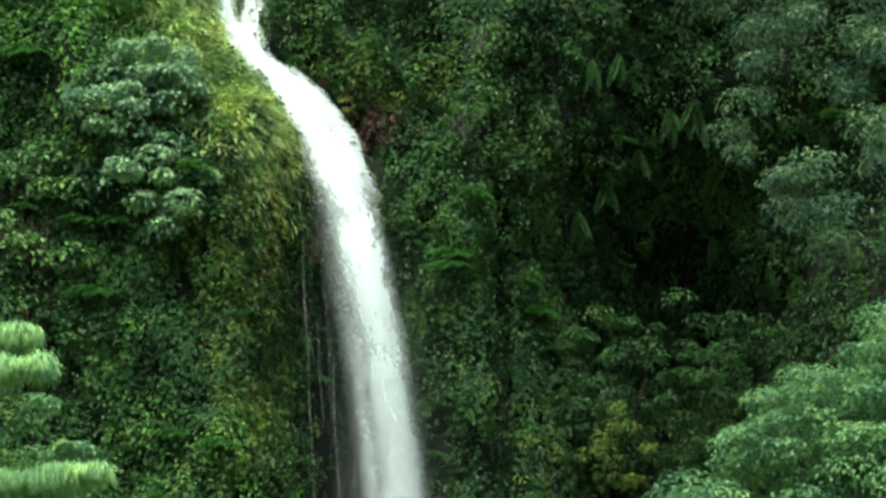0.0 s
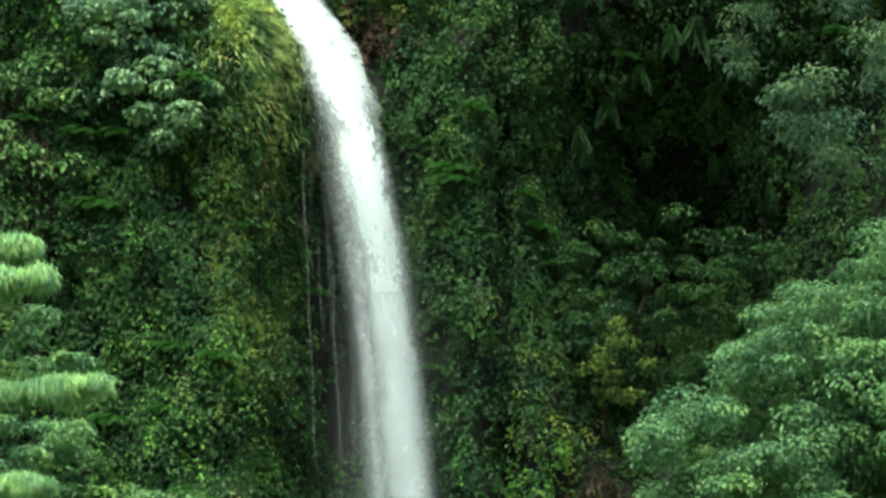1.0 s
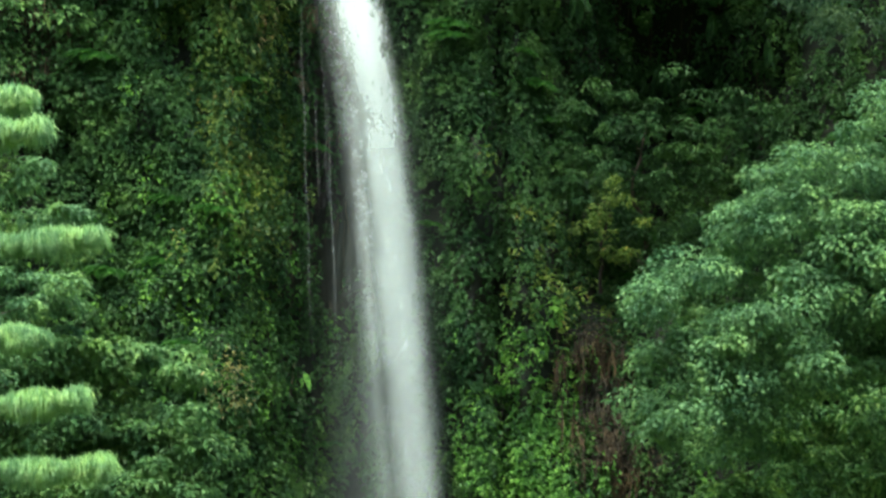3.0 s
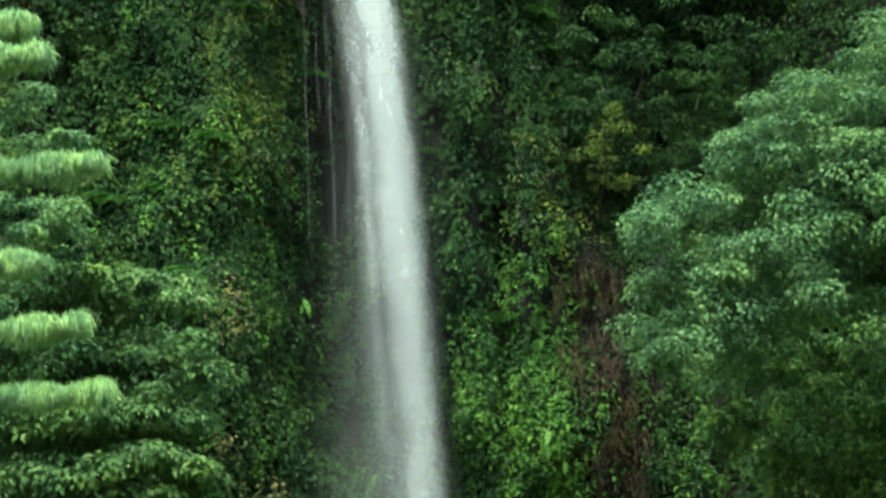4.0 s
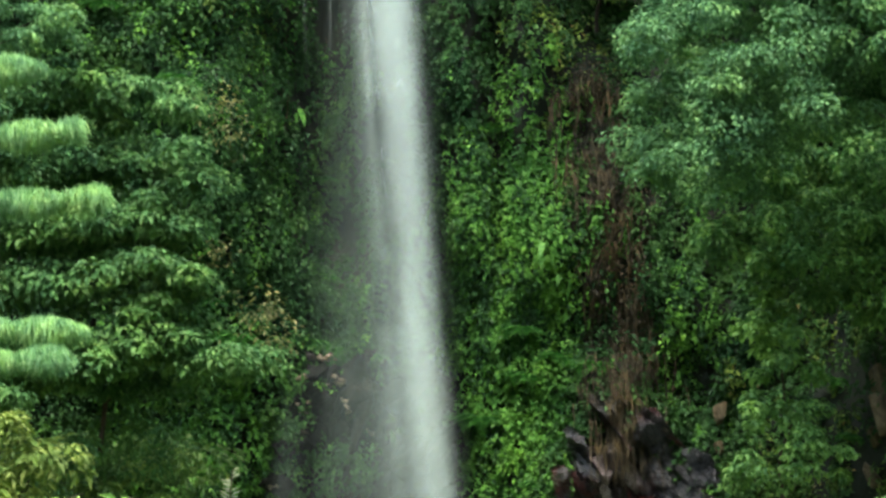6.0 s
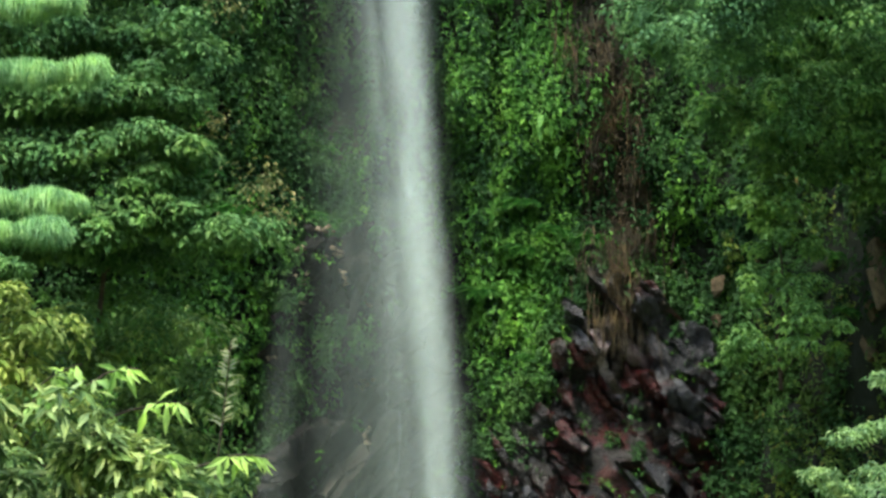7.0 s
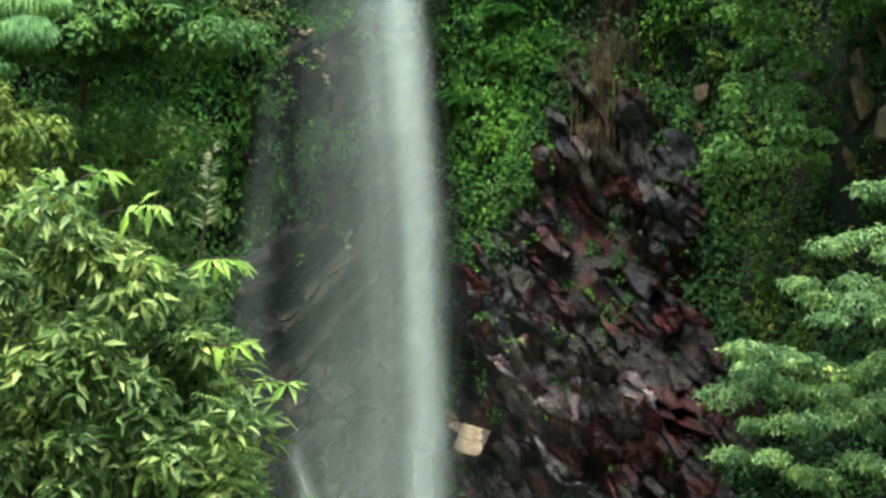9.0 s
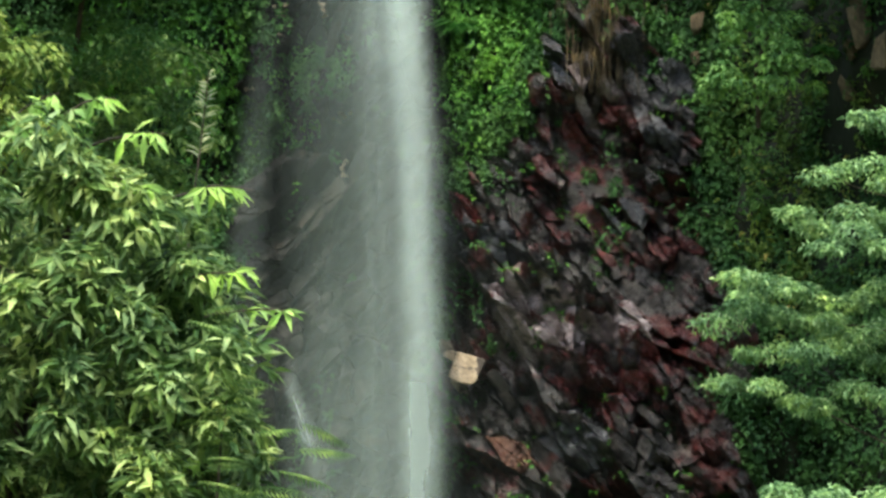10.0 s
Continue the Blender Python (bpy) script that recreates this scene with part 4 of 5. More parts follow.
# young shoots on the near tree
near = next(o for o in scene.objects if o.name == "near_tree")
for x, y, z, dx, dz in ((-3.3, 27.4, 5.15, 0.25, 0.1), (-2.9, 27.3, 5.05, 0.35, 0.15), (-2.5, 27.3, 4.9, 0.4, 0.0), (-2.45, 27.4, 4.65, 0.2, -0.25), (-1.75, 27.5, 4.5, 0.4, -0.05), (-1.7, 27.4, 3.75, 0.4, -0.02), (-1.4, 27.5, 3.45, 0.45, -0.05), (-2.0, 27.3, 2.0, 0.35, 0.15), (-3.5, 27.3, 4.8, 0.2, 0.2), (-1.9, 27.2, 1.75, 0.4, 0.1), (-2.3, 27.2, 2.1, 0.3, 0.05)):
    a = np.array([x, y, z]) - [-3.3, 28.2, 0]
    b = a + [dx, -0.1, dz]
    way = bend(a - [dx * 0.8, -0.2, 0.1], b, 0.04, 0.1, 8)
    tv, tf = tube(way, np.linspace(0.012, 0.004, 8), 4)
    twig = part("twig", mesh_from("twig", tv, tf, BARK, True), near)
    k = 16
    s = rng.uniform(0.4, 1.0, k)
    i = np.clip((s * 7).astype(int), 0, 6)
    P = way[i]
    along = rng.normal(size=(k, 3)) * [0.55, 0.5, 0.35] + [0.4, -0.1, -0.5]
    L = rng.uniform(0.14, 0.3, k)
    lv, lf = leaf_blades(P, along, rng.normal(size=(k, 3)) * 0.4 + [0, -0.7, 0.6], L, L * 0.25, True)
    part("young_leaves", mesh_from("young_leaves", lv, lf, LEAF_SHOOT), twig, "lime-green young leaves")

# ---- the fall ----


def sheet(name, mat, parent, centre, half, front, z_top, z_bottom, body, label="", rows=90, cols=10, bulge=0.3):
    """A curved strip of falling water with UV across and down, and its density in the attribute body."""
    z = np.linspace(z_top, z_bottom, rows)
    u = np.linspace(0, 1, cols)
    zz, uu = np.meshgrid(z, u, indexing="ij")
    c, h = centre(z)[:, None], half(z)[:, None]
    x = c + (2 * uu - 1) * h + 0.06 * (fbm(zz, uu * 3, 1.5, 77) - 0.5)
    y = front(z)[:, None] - bulge * np.sin(np.pi * uu)
    v = np.stack([x + 0 * zz, y + 0 * zz, zz], -1).reshape(-1, 3)
    i, j = np.meshgrid(np.arange(rows - 1), np.arange(cols - 1), indexing="ij")
    f = np.stack([i * cols + j, i * cols + j + 1, (i + 1) * cols + j + 1, (i + 1) * cols + j], -1).reshape(-1, 4)
    me = mesh_from(name, v, f, mat, True)
    layer = me.uv_layers.new(name="UVMap")
    uvs = np.stack([uu, (z_top - zz) / 3.0], -1).reshape(-1, 2)
    layer.data.foreach_set("uv", uvs[f.ravel()].astype(np.float32).ravel())
    att = me.attributes.new("body", "FLOAT", "POINT")
    att.data.foreach_set("value", np.repeat(body(z), cols).astype(np.float32))
    return part(name, me, parent, label)


def half_width(z):
    return np.interp(z, [2, 10, 14.5, 18, 22, 26, 30, 34, 37, 37.9, 38.7, 39.6, 42], [0.8, 0.82, 0.82, 0.78, 0.78, 0.72, 0.7, 0.82, 0.86, 0.75, 0.5, 0.5, 0.5])


def front_y(z):
    return np.interp(z, [0, 10, 20, 30, 36, 37.5, 38.2, 39.5, 42], [74.6, 75.4, 76.6, 78.0, 79.3, 80.0, 80.3, 80.7, 81.2])


fall = thing("waterfall", "white waterfall pouring down the cliff and thinning into spray", "waterfall")


def fade(tops, vals):
    return lambda z: np.interp(z, tops, vals)


# solid water over the lip, breaking up as it drops; the right side stays the densest
sheet("stream", WATER_CORE, fall, stream_x, lambda z: half_width(z) * 0.98, front_y, 38.3, 18.0, fade([18, 22, 26, 30, 34, 38.3], [0.0, 0.1, 0.2, 0.36, 0.75, 1.0]), "solid white water")
sheet("stream", WATER_SOFT, fall, lambda z: stream_x(z) - np.interp(z, [16, 30, 38], [0.35, 0.15, 0.08]), lambda z: np.interp(z, [16, 26, 34, 38], [1.3, 1.0, 0.9, 0.9]), lambda z: front_y(z) + 0.3, 37.9, 16.0, fade([16, 22, 30, 38], [0.0, 0.17, 0.27, 0.85]))
sheet("stream", WATER_HAZE, fall, lambda z: stream_x(z) - np.interp(z, [0, 16, 28], [0.25, 0.22, 0.15]), lambda z: np.interp(z, [0, 16, 28], [1.5, 1.35, 1.0]), lambda z: front_y(z) + 0.3, 28.0, 0.2, fade([0, 8, 16, 22, 28], [0.17, 0.18, 0.17, 0.1, 0.0]))
sheet("stream", WATER_SOFT, fall, lambda z: stream_x(z) + 0.08, lambda z: half_width(z) * 0.95, lambda z: front_y(z) - 0.12, 31.0, 0.2, fade([0, 8, 18, 26, 31], [0.3, 0.27, 0.2, 0.15, 0.0]))
sheet("stream", WATER_HAZE, fall, lambda z: stream_x(z) - 0.4, lambda z: np.interp(z, [0, 12, 22], [1.7, 1.5, 1.1]), lambda z: front_y(z) + 0.1, 22.0, 0.2, fade([0, 8, 16, 22], [0.16, 0.14, 0.08, 0.0]), "soft spray beside the stream")
# the broken cascade above the lip
for way, wide, top, bottom, ahead, dense in (
        (([37.6, 38.4, 39, 40, 42], [-4.75, -5.5, -5.95, -6.2, -6.4]), 0.62, 42.5, 37.4, 0.1, 0.9),
        (([37.8, 38.6, 39.5, 42], [-4.85, -5.15, -5.1, -5.0]), 0.55, 42.5, 37.6, 0.05, 0.85),
        (([37.6, 38.6, 39.3, 41], [-4.7, -5.35, -5.6, -5.7]), 0.6, 39.4, 37.3, 0.2, 0.75),
        (([33.0, 35.3, 37, 37.9], [-1.95, -2.6, -3.55, -4.3]), 0.45, 37.9, 33.0, 0.1, 0.55)):
    sheet("cascade", WATER_BREAK, fall, lambda z, way=way: np.interp(z, *way), lambda z, wide=wide: wide + 0 * z, lambda z, ahead=ahead: front_y(z) - ahead, top, bottom, lambda z, top=top, bottom=bottom, dense=dense: dense * np.clip(4 * (z - bottom) / (top - bottom), 0, 1), "broken white water", rows=50)
# threads of water down the wet rock beside the fall
for off, top, bottom, dense in [(-rng.uniform(0.85, 1.6), rng.uniform(26, 34.6), rng.uniform(21.5, 27), rng.uniform(0.2, 0.9)) for _ in range(13)]:
    wide = rng.uniform(0.015, 0.05)
    x0 = float(stream_x(top)) + off
    sheet("thread", WATER_THREAD, fall, lambda z, x0=x0, top=top: x0 + 0.045 * (top - z) + 0.018 * np.sin(z * 1.9 + x0 * 9), lambda z, wide=wide: wide * (0.6 + 0.5 * np.abs(np.sin(z * 1.1))), lambda z: front_y(z) + 0.35, top, bottom, lambda z, top=top, bottom=bottom, dense=dense: 0.09 * dense * np.clip(3 * np.minimum(z - bottom, top - z) / (top - bottom), 0, 1), "thin thread of falling water", rows=40, cols=4, bulge=0.02)
sheet("veil", WATER_VEIL, fall, lambda z: stream_x(z) - 0.05, lambda z: half_width(z) * 1.3, lambda z: front_y(z) + 0.15, 38.2, 0.2, fade([0, 20, 36, 38.2], [0.3, 0.36, 0.5, 0.2]), "thin veil of drops")
sheet("veil", WATER_VEIL, fall, lambda z: stream_x(z) - 0.75 + 0.02 * (30 - z), lambda z: 0.7 + 0 * z, lambda z: front_y(z) + 0.5, 34.0, 0.2, fade([0, 8, 16, 26, 34], [0.2, 0.25, 0.35, 0.45, 0.0]))
k = 900
z = 37 - 12 * rng.random(k) ** 1.2
x = stream_x(z) - half_width(z) * (0.8 + 0.55 * rng.random(k) ** 2)
P = np.stack([x, front_y(z) + rng.normal(size=k) * 0.3, z], -1)
s = rng.uniform(0.003, 0.007, (k, 1))
offs = np.array([(1, 0, 0), (-1, 0, 0), (0, 1, 0), (0, -1, 0), (0, 0, 2.6), (0, 0, -2.6)])
dv = (P[:, None] + offs[None] * s[:, None]).reshape(-1, 3)
tri = np.array([(0, 2, 4), (2, 1, 4), (1, 3, 4), (3, 0, 4), (2, 0, 5), (1, 2, 5), (3, 1, 5), (0, 3, 5)])
df = (tri[None] + (np.arange(k) * 6)[:, None, None]).reshape(-1, 3)
tagged(part("drops", mesh_from("drops", dv, df, DROPLET), fall, "loose drops beside the stream"), kind="stuff")
side = thing("side_fall", "thin side trickles down the dark wet rock", "waterfall")
sheet("trickle", WATER_HAZE, side, lambda z: np.interp(z, [4, 8.1, 10.2, 14.5], [-3.7, -3.85, -3.7, -3.4]), lambda z: 0.5 + 0.05 * (14.5 - z), lambda z: 76.0 + 0 * z, 14.7, 3.5, lambda z: np.interp(z, [3.5, 8, 12, 14.7], [0.02, 0.065, 0.04, 0.0]))
sheet("trickle", WATER_VEIL, side, lambda z: np.interp(z, [2, 3.4, 4.7, 8], [-1.8, -2.2, -2.65, -2.8]), lambda z: 0.38 + 0.0 * z, lambda z: 76.4 + 0 * z, 5.6, 1.0, lambda z: np.interp(z, [1, 3.0, 3.6, 4.6, 5.6], [0.05, 0.15, 0.55, 0.4, 0.0]))
sheet("trickle", WATER_VEIL, side, lambda z: np.interp(z, [2, 5.5], [-3.9, -3.65]), lambda z: 0.1 + 0.0 * z, lambda z: 76.4 + 0 * z, 6.2, 1.0, lambda z: np.interp(z, [1, 4, 6.2], [1.0, 1.0, 0.0]))
mist = thing("spray_mist", "fine grey spray drifting beside the foot of the fall, with an added haze veil", "mist")
# the third, widest veil is added only to lift the dark tones
for c, h, y, top, b in ((-1.5, 2.3, 74.6, 31, 1.15), (-1.6, 2.9, 73.6, 17, 0.45), (1.0, 6.0, 71.5, 12, 0.05)):
    sheet("mist_veil", MIST, mist, lambda z, c=c: c + 0 * z, lambda z, h=h: h + 0 * z, lambda z, y=y: y + 0 * z, top, 0.2, lambda z, top=top, b=b: b * np.interp(z, [0, 4, 8, top * 0.65, top], [3.2, 2.7, 1.6, 1.4, 0.0]), bulge=0.6)

# ---- rocks ----


def rock_mesh(name, mat, lx, ly, lz, seed, points=34):
    """A jointed block: the hull of points in a box, edges slightly broken."""
    r = np.random.default_rng(seed)
    p = r.uniform(-1, 1, (points, 3))
    p = np.sign(p) * np.abs(p) ** 0.7 * [lx / 2, ly / 2, lz / 2]
    bm = bmesh.new()
    for c in p:
        bm.verts.new(c)
    bmesh.ops.convex_hull(bm, input=bm.verts[:])
    bmesh.ops.delete(bm, geom=[g for g in bm.verts if not g.link_faces], context="VERTS")
    bmesh.ops.bevel(bm, geom=bm.edges[:], offset=min(lx, ly, lz) * 0.04, segments=1, affect="EDGES", profile=0.5)
    me = bpy.data.meshes.new(name)
    bm.to_mesh(me)
    bm.free()
    me.materials.append(mat)
    return me


BLOCKS = {mat: [rock_mesh("rock", mat, 1.0, 0.8, 0.62, 100 * i + k, 24) for k in range(6)] for i, mat in enumerate((ROCK_RED, ROCK_TAN, ROCK_BROWN, ROCK_OCHRE))}


def put_rock(x, z, mat, w, turn, k, proud=0.1, tall=1.0, label="", face=None):
    """A loose block; on the jointed face, where one is given, else on the cliff."""
    y = float(cliff_y(x, z)) if face is None else float(face[((face[:, [0, 2]] - [x, z]) ** 2).sum(1).argmin(), 1])
    ob = part("rock", BLOCKS[mat][k % 6], cliff, label)
    ob.matrix_local = Matrix.Translation((x, y - proud, z)) @ pose(0, 0, 0, rng.uniform(-20, 20), turn, rng.uniform(-25, 25)) @ Matrix.Diagonal((w, w, w * tall, 1))
    return ob


# jointed rock faces: tilted blocks with open joints between them


def rock_face(x0, x1, z1, inside, angle, long, wide, colour, gap, seed, relief=1.0, joint=0.22, form=None):
    r = np.random.default_rng(seed)
    c, s = np.cos(radians(angle)), np.sin(radians(angle))

    def skew(x, z):
        return np.stack([(x * c - z * s) / long, (x * s + z * c) / wide], -1)

    big = np.array([(r.uniform(x0, x1), r.uniform(0, z1)) for _ in range(34)])
    big_lift, big_tilt = r.uniform(0, 1.0, 34) * relief, r.normal(size=(34, 2)) * 0.3 + [0.05, 0.05]
    seeds, bonus = [(x0, 0.0)], [0.0]
    for size, goes, more in ((3.4, 30, 0.3), (2.0, 60, 0.14), (1.2, 160, 0.05), (0.55, 500, 0.0)):
        for _ in range(goes):
            p = (r.uniform(x0, x1), r.uniform(-0.5, z1))
            a = skew(np.array([p[0]]), np.array([p[1]]))[0]
            B = skew(*np.array(seeds).T)
            if (((B - a) ** 2).sum(1) > (size * gap) ** 2).all():
                seeds.append(p)
                bonus.append(more)
    S = np.array(seeds)
    xs = np.arange(x0, x1, 0.038)
    zs = np.arange(0.6, z1, 0.038)
    X, Z = np.meshgrid(xs, zs, indexing="ij")
    A, B = skew(X.ravel() + 0.25 * fbm(X.ravel(), Z.ravel(), 0.5, seed), Z.ravel() + 0.25 * fbm(Z.ravel(), X.ravel(), 0.5, seed)), skew(S[:, 0], S[:, 1])
    D = np.sqrt(((A[:, None] - B[None]) ** 2).sum(-1)) - np.array(bonus)[None]
    own = D.argmin(1)
    two = np.partition(D, 1, axis=1)[:, :2]
    edge = np.clip((two[:, 1] - two[:, 0]) / 0.045, 0, 1) ** 0.8
    m = len(S)
    h0 = r.uniform(0.0, 0.2, m) * relief
    x, z = X.ravel(), Z.ravel()
    dx, dz = x - S[own, 0], z - S[own, 1]
    h = np.full(len(x), 9.0)
    for k in range(4):
        g = r.normal(size=(m, 2)) * (0.22 if k == 0 else 0.6)
        rise = h0 + (0.0 if k == 0 else r.uniform(0.05, 0.35, m))
        h = np.minimum(h, rise[own] + g[own, 0] * dx + g[own, 1] * dz)
    lay = skew(x, z)
    mass = ((skew(x, z)[:, None] - skew(big[:, 0], big[:, 1])[None]) ** 2).sum(-1).argmin(1)
    h = h + big_lift[mass] + big_tilt[mass, 0] * (x - big[mass, 0]) + big_tilt[mass, 1] * (z - big[mass, 1])
    # bedding: thin plates whose broken edges look up along the dip
    turn = r.normal(size=m) * 0.35
    bed = (lay[:, 1] + turn[own] * lay[:, 0]) * r.uniform(1.0, 2.6, m)[own] + 0.7 * fbm(x, z, 0.7, seed + 8) + own * 0.37
    plate = np.floor(bed)
    hash_of = np.abs(np.sin(plate * 12.9898 + own * 4.1) * 43758.5) % 1.0
    h = h + 0.24 * (bed - plate) * (hash_of ** 1.5) + 0.2 * hash_of
    cross = np.floor((lay[:, 0] + 0.3 * turn[own] * lay[:, 1]) * 2.2 + hash_of * 5 + 0.5 * vn(x, z, 0.6, seed + 9))
    h = h + 0.09 * (np.abs(np.sin(cross * 7.13 + plate * 3.7) * 917.3) % 1.0)
    h = h + 0.12 * (fbm(x, z, 0.4, seed + 2) - 0.5) + 0.05 * np.abs(vn(x * c - z * s, (x * s + z * c) * 5, 0.5, seed + 4) - 0.5)
    if form:
        h = h + form(x, z)
    proud = np.clip(h + 0.25 - joint * (1 - edge), 0.03, 2.2)
    V = np.stack([x, cliff_y(x, z) - proud, z], -1)
    q = len(zs)
    i, j = np.meshgrid(np.arange(len(xs) - 1), np.arange(q - 1), indexing="ij")
    F = np.stack([i * q + j, (i + 1) * q + j, (i + 1) * q + j + 1, i * q + j + 1], -1).reshape(-1, 4)
    joints = V[(edge < 0.5) & (inside(x, z) > 0.5)]
    for k in range(m):
        if inside(S[k, 0], S[k, 1]) < 0.5:
            continue
        f = F[own[F[:, 0]] == k]
        if len(f) < 6:
            continue
        ids, inv = np.unique(f, return_inverse=True)
        part("rock", mesh_from("rock", V[ids], inv.reshape(-1, 4), colour(S[k, 0], S[k, 1], r)), cliff)
    return joints, V


STAINS = (
    (ROCK_RED, ((4.4, 10.8, 0.8, 0.75), (3.55, 10.2, 0.5, 0.55), (4.5, 11.9, 0.45, 0.45), (4.1, 9.1, 0.75, 0.5), (7.0, 8.9, 0.6, 0.85), (7.2, 6.4, 0.7, 0.95), (6.3, 5.8, 0.6, 0.9), (5.1, 5.1, 1.0, 0.8), (1.4, 9.8, 0.55, 0.9), (3.1, 4.9, 0.5, 0.3), (6.1, 7.7, 0.6, 0.4), (5.2, 12.0, 0.35, 0.8))),
    (ROCK_PINK, ((3.5, 6.95, 1.3, 0.6), (3.0, 6.2, 0.8, 0.65), (3.9, 6.6, 0.9, 0.6), (4.45, 13.1, 0.45, 0.7), (4.67, 12.0, 0.3, 0.3), (4.66, 9.15, 0.4, 0.3), (5.6, 6.8, 0.7, 0.5))),
    (ROCK_SLATE, ((6.1, 12.2, 0.7, 1.2), (1.95, 8.6, 1.1, 0.55), (4.6, 3.6, 0.9, 0.7), (5.9, 13.9, 0.5, 0.4), (3.6, 13.0, 0.6, 0.6), (5.5, 9.6, 0.4, 0.8), (2.6, 8.3, 0.6, 0.35))),
    (ROCK_ORANGE, ((2.95, 3.5, 0.4, 0.25), (3.55, 6.3, 0.25, 0.3))))


def colour_right(x, z, r):
    share = [(max(float(bump(x, z, *zone, 1.0)) for zone in zones) + r.normal() * 0.1 + 0.15 * (k == 1), k) for k, (_, zones) in enumerate(STAINS)]
    best, k = max(share)
    return STAINS[k][0] if best > 0.42 else ROCK_DARK


def colour_left(x, z, r):
    return ROCK_BROWN if abs((x + 2.45) * 0.7 - (z - 9.4) * 0.7) < 0.5 and abs(z - 9.5) < 0.9 else ROCK_WET


def leaning_slabs(x, z):
    """Slabs that lean out to the left over a deep undercut."""
    a = (x + 2.85) * 0.75 - (z - 10.15) * 0.66
    lift = np.interp(a, [-1.2, -0.15, 0.0, 0.3, 0.45, 1.2, 1.35, 2.0, 2.15, 3.2], [0.1, 0.7, 0.7, -0.5, -0.3, 0.5, -0.4, 0.3, -0.3, 0.1])
    return 1.6 * lift * np.clip(1.6 * np.exp(-((x + 2.6) / 1.7) ** 2 - ((z - 9.4) / 1.9) ** 2), 0, 1)


joints, face_right = rock_face(0.5, 8.8, 15, rock_right, 50, 1.2, 0.42, colour_right, 0.8, 5)
joints_left, face_left = rock_face(-5.2, 0.6, 16.2, rock_left, -48, 1.25, 0.75, colour_left, 0.85, 6, 0.9, 0.1, leaning_slabs)
for J, keep in ((joints, 0.8 * (fbm(joints[:, 0], joints[:, 2], 1.3, 61) > 0.55) + 0.9 * np.exp(-((joints[:, 2] - 8.0) / 0.22) ** 2) * (joints[:, 0] < 5.0) + 0.015), (joints_left, 0.5 * (fbm(joints_left[:, 0], joints_left[:, 2], 1.4, 63) > 0.6) * (joints_left[:, 2] > 9.5))):
    J = J[rng.random(len(J)) < 0.28 * keep]
    r = rng.uniform(0.08, 0.24, len(J))
    v, f = leaf_cloud(J, np.stack([r * 1.2, r * 0.6, r * 0.8], -1), 10, 0.11, 0.6, bias=0.9)
    tagged(new("rock_weeds", mesh_from("rock_weeds", v, f, LEAF_BRIGHT)), "small green weeds rooted in the joints of the rock", "weeds", kind="stuff")
for x, z, w, turn in ((2.35, 5.15, 0.75, 40), (2.6, 4.7, 0.6, 55)):
    put_rock(x, z, ROCK_BROWN, w, turn, int(z * 10), 0.15, 0.9, "grey-brown block beside the tan one", face_right)
for x, z, w, turn, tall in ((1.35, 5.0, 0.45, 50, 0.8), (1.05, 5.95, 0.5, 65, 1.0), (1.2, 5.75, 0.4, 35, 1.0)):
    put_rock(x, z, ROCK_TAN, w, turn, int(z * 10), 0.2, tall, "pale tan block lodged in the rock", face_right)
for x, z, wide, tall, count in ((-2.75, 15.75, 0.3, 0.12, 12), (-2.4, 15.1, 0.28, 0.16, 12), (-3.45, 15.15, 0.12, 0.14, 5), (-2.25, 14.55, 0.1, 0.25, 5), (-3.35, 14.5, 0.14, 0.18, 5), (-3.7, 13.9, 0.3, 0.1, 5), (-1.6, 13.9, 0.2, 0.12, 4), (-1.75, 11.95, 0.3, 0.14, 8), (-1.55, 10.75, 0.1, 0.35, 6), (-4.0, 12.4, 0.12, 0.1, 3)):
    for k in range(count):
        put_rock(x + rng.normal() * wide * 0.6, z + rng.normal() * tall * 0.6, ROCK_TAN, rng.uniform(0.09, 0.24), rng.uniform(-30, 60), k, 0.06, rng.uniform(0.5, 1.0), "" if k else "pale broken stone on the dark rock", face_left)
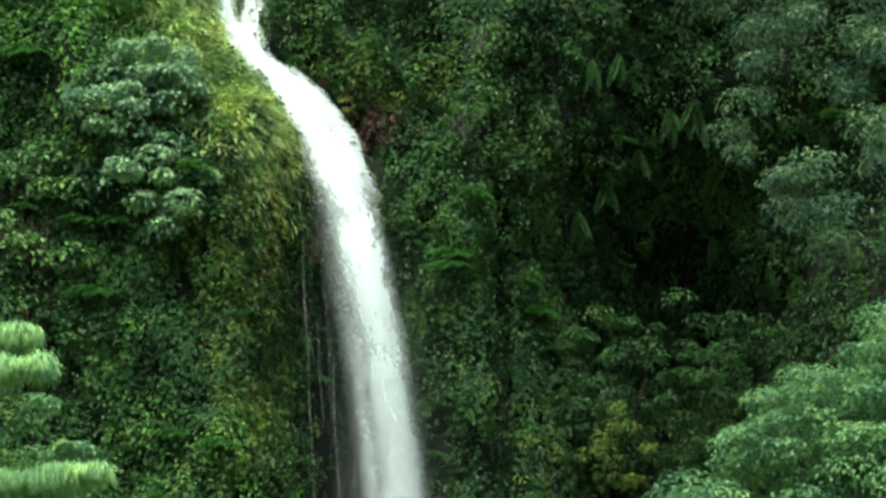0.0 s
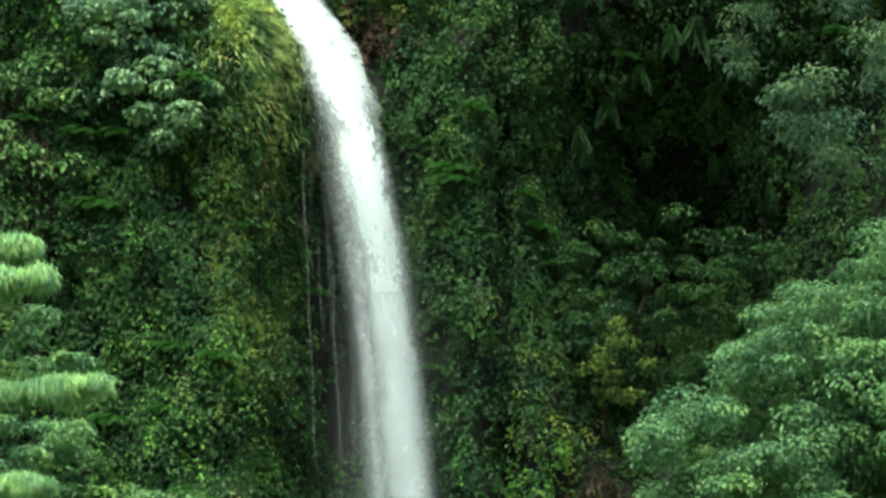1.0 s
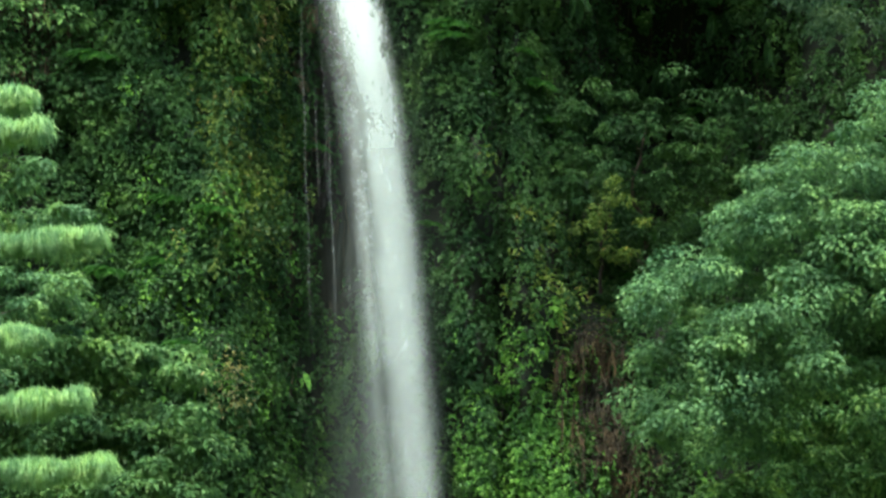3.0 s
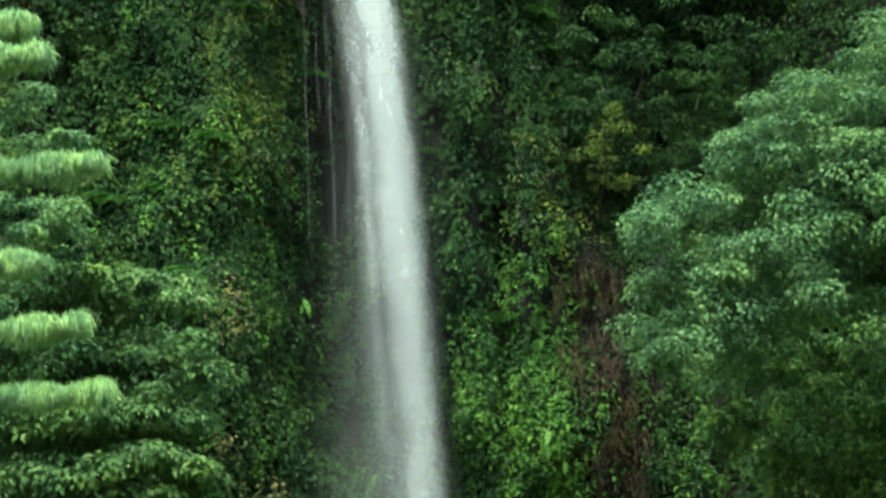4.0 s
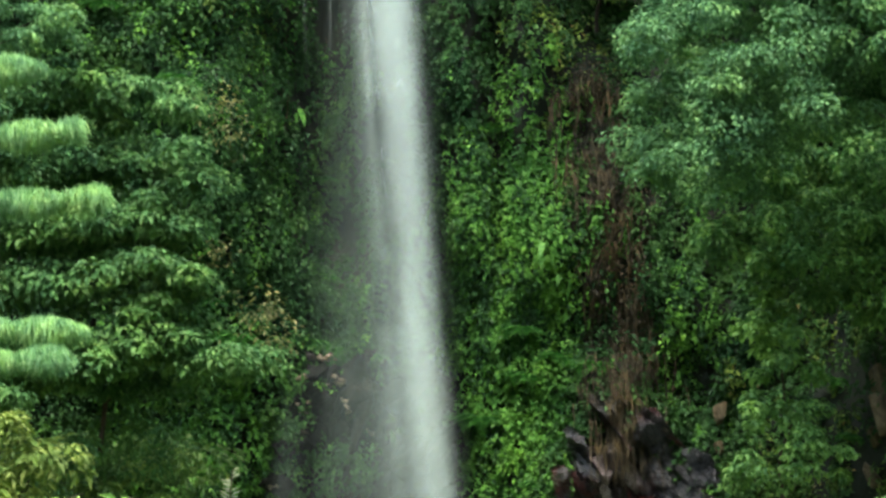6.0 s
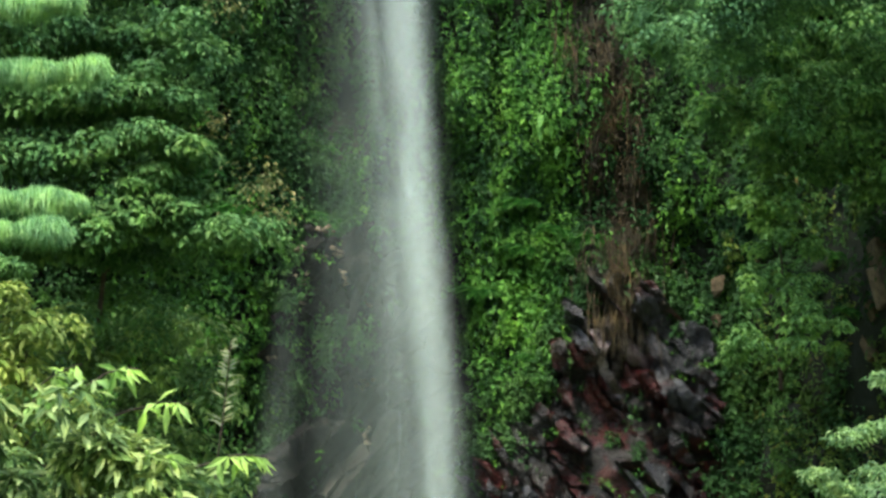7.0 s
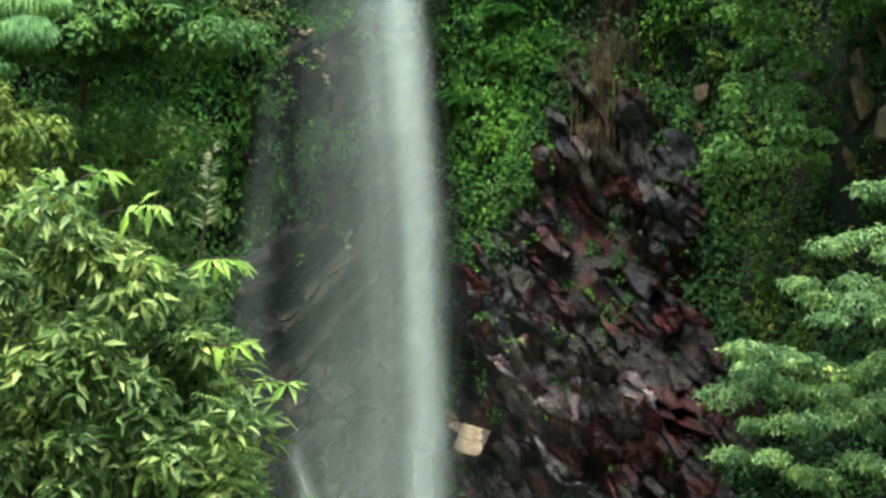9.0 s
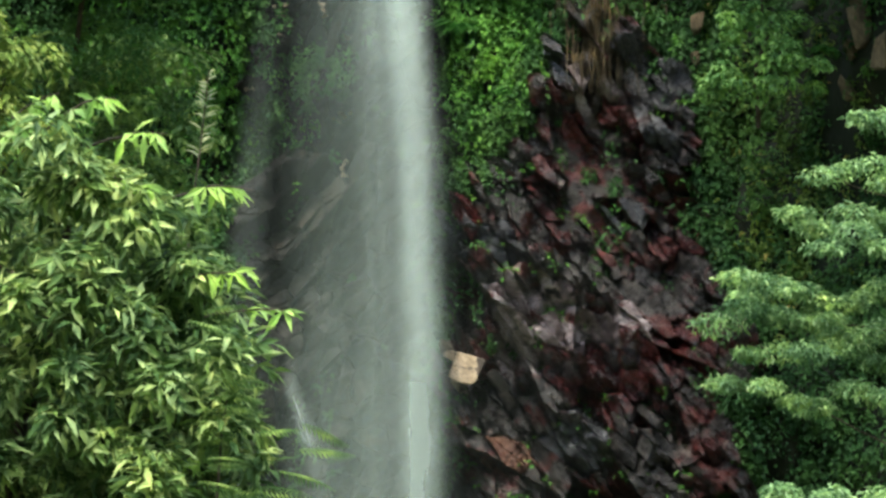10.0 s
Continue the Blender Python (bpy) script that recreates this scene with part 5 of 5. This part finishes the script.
for x, z, w, turn in ((10.7, 14.5, 0.9, 80), (10.75, 13.6, 1.1, 75), (11.3, 14.0, 1.0, 60), (10.9, 12.8, 1.0, 85), (10.4, 12.2, 0.7, 50), (11.3, 13.1, 0.9, 70), (11.2, 15.0, 0.8, 65), (10.5, 13.1, 0.6, 70), (7.3, 14.4, 0.6, 80), (7.2, 13.5, 0.4, 70)):
    put_rock(x, z, ROCK_OCHRE, w, turn, int(z * 10), 0.7, 0.8, "weathered brown outcrop among the creepers")
for k in range(26):
    z = rng.uniform(27.5, 33.8)
    x = float(stream_x(z)) - rng.uniform(0.85, 2.1)
    put_rock(x, z, ROCK_BROWN if k % 5 else ROCK_OCHRE, rng.uniform(0.4, 0.9), rng.uniform(60, 110), k, 0.05, 0.7, "" if k else "grey-brown rock behind the threads of water")
for x, z, w, turn in ((-2.4, 36.5, 0.5, 20), (-1.9, 36.2, 0.4, 50), (-2.7, 36.9, 0.45, 70), (-2.2, 35.9, 0.35, 10), (-1.6, 36.6, 0.4, 35), (-3.1, 37.3, 0.5, 15)):
    put_rock(x, z, ROCK_RED, w, turn, int(z * 10), 0.25, 0.8, "red-brown stone beside the lip of the fall")

# the large tan block
ob = part("rock", rock_mesh("rock", ROCK_TAN, 0.95, 0.9, 0.95, 911, 13), cliff, "pale tan block lodged in the rock")
near_face = face_right[((face_right[:, [0, 2]] - [1.7, 5.3]) ** 2).sum(1) < 0.25, 1].min()
ob.matrix_local = Matrix.Translation((1.62, float(near_face) - 0.12, 5.32)) @ pose(0, 0, 0, -8, 4, -14)

# feathery plume rising beside the near tree
plume = thing("plume_grass", "pale feathery flower plume on a thin stem", "grass", (-3.5, 45, 0))
stem = bend((0, 0, 0), (0.6, 0, 8.0), 0.1, 0.02, 14)
tv, tf = tube(stem, np.linspace(0.03, 0.006, 14), 4)
part("stem", mesh_from("stem", tv, tf, BARK, True), plume)
k = 44
s = rng.uniform(0.83, 1.0, k)
i = np.clip((s * 13).astype(int), 0, 12)
fr = (s * 13 - i)[:, None]
P = stem[i] * (1 - fr) + stem[i + 1] * fr
along = np.stack([rng.choice([-1.0, 1.0], k), rng.normal(size=k) * 0.5, rng.uniform(0.2, 0.9, k)], -1)
L = rng.uniform(0.12, 0.28, k) * (1.2 - s) * 3
pv, pf = leaf_blades(P, along, np.tile([0, -0.5, 1.0], (k, 1)), L, 0.022)
part("plume", mesh_from("plume", pv, pf, PLUME), plume)
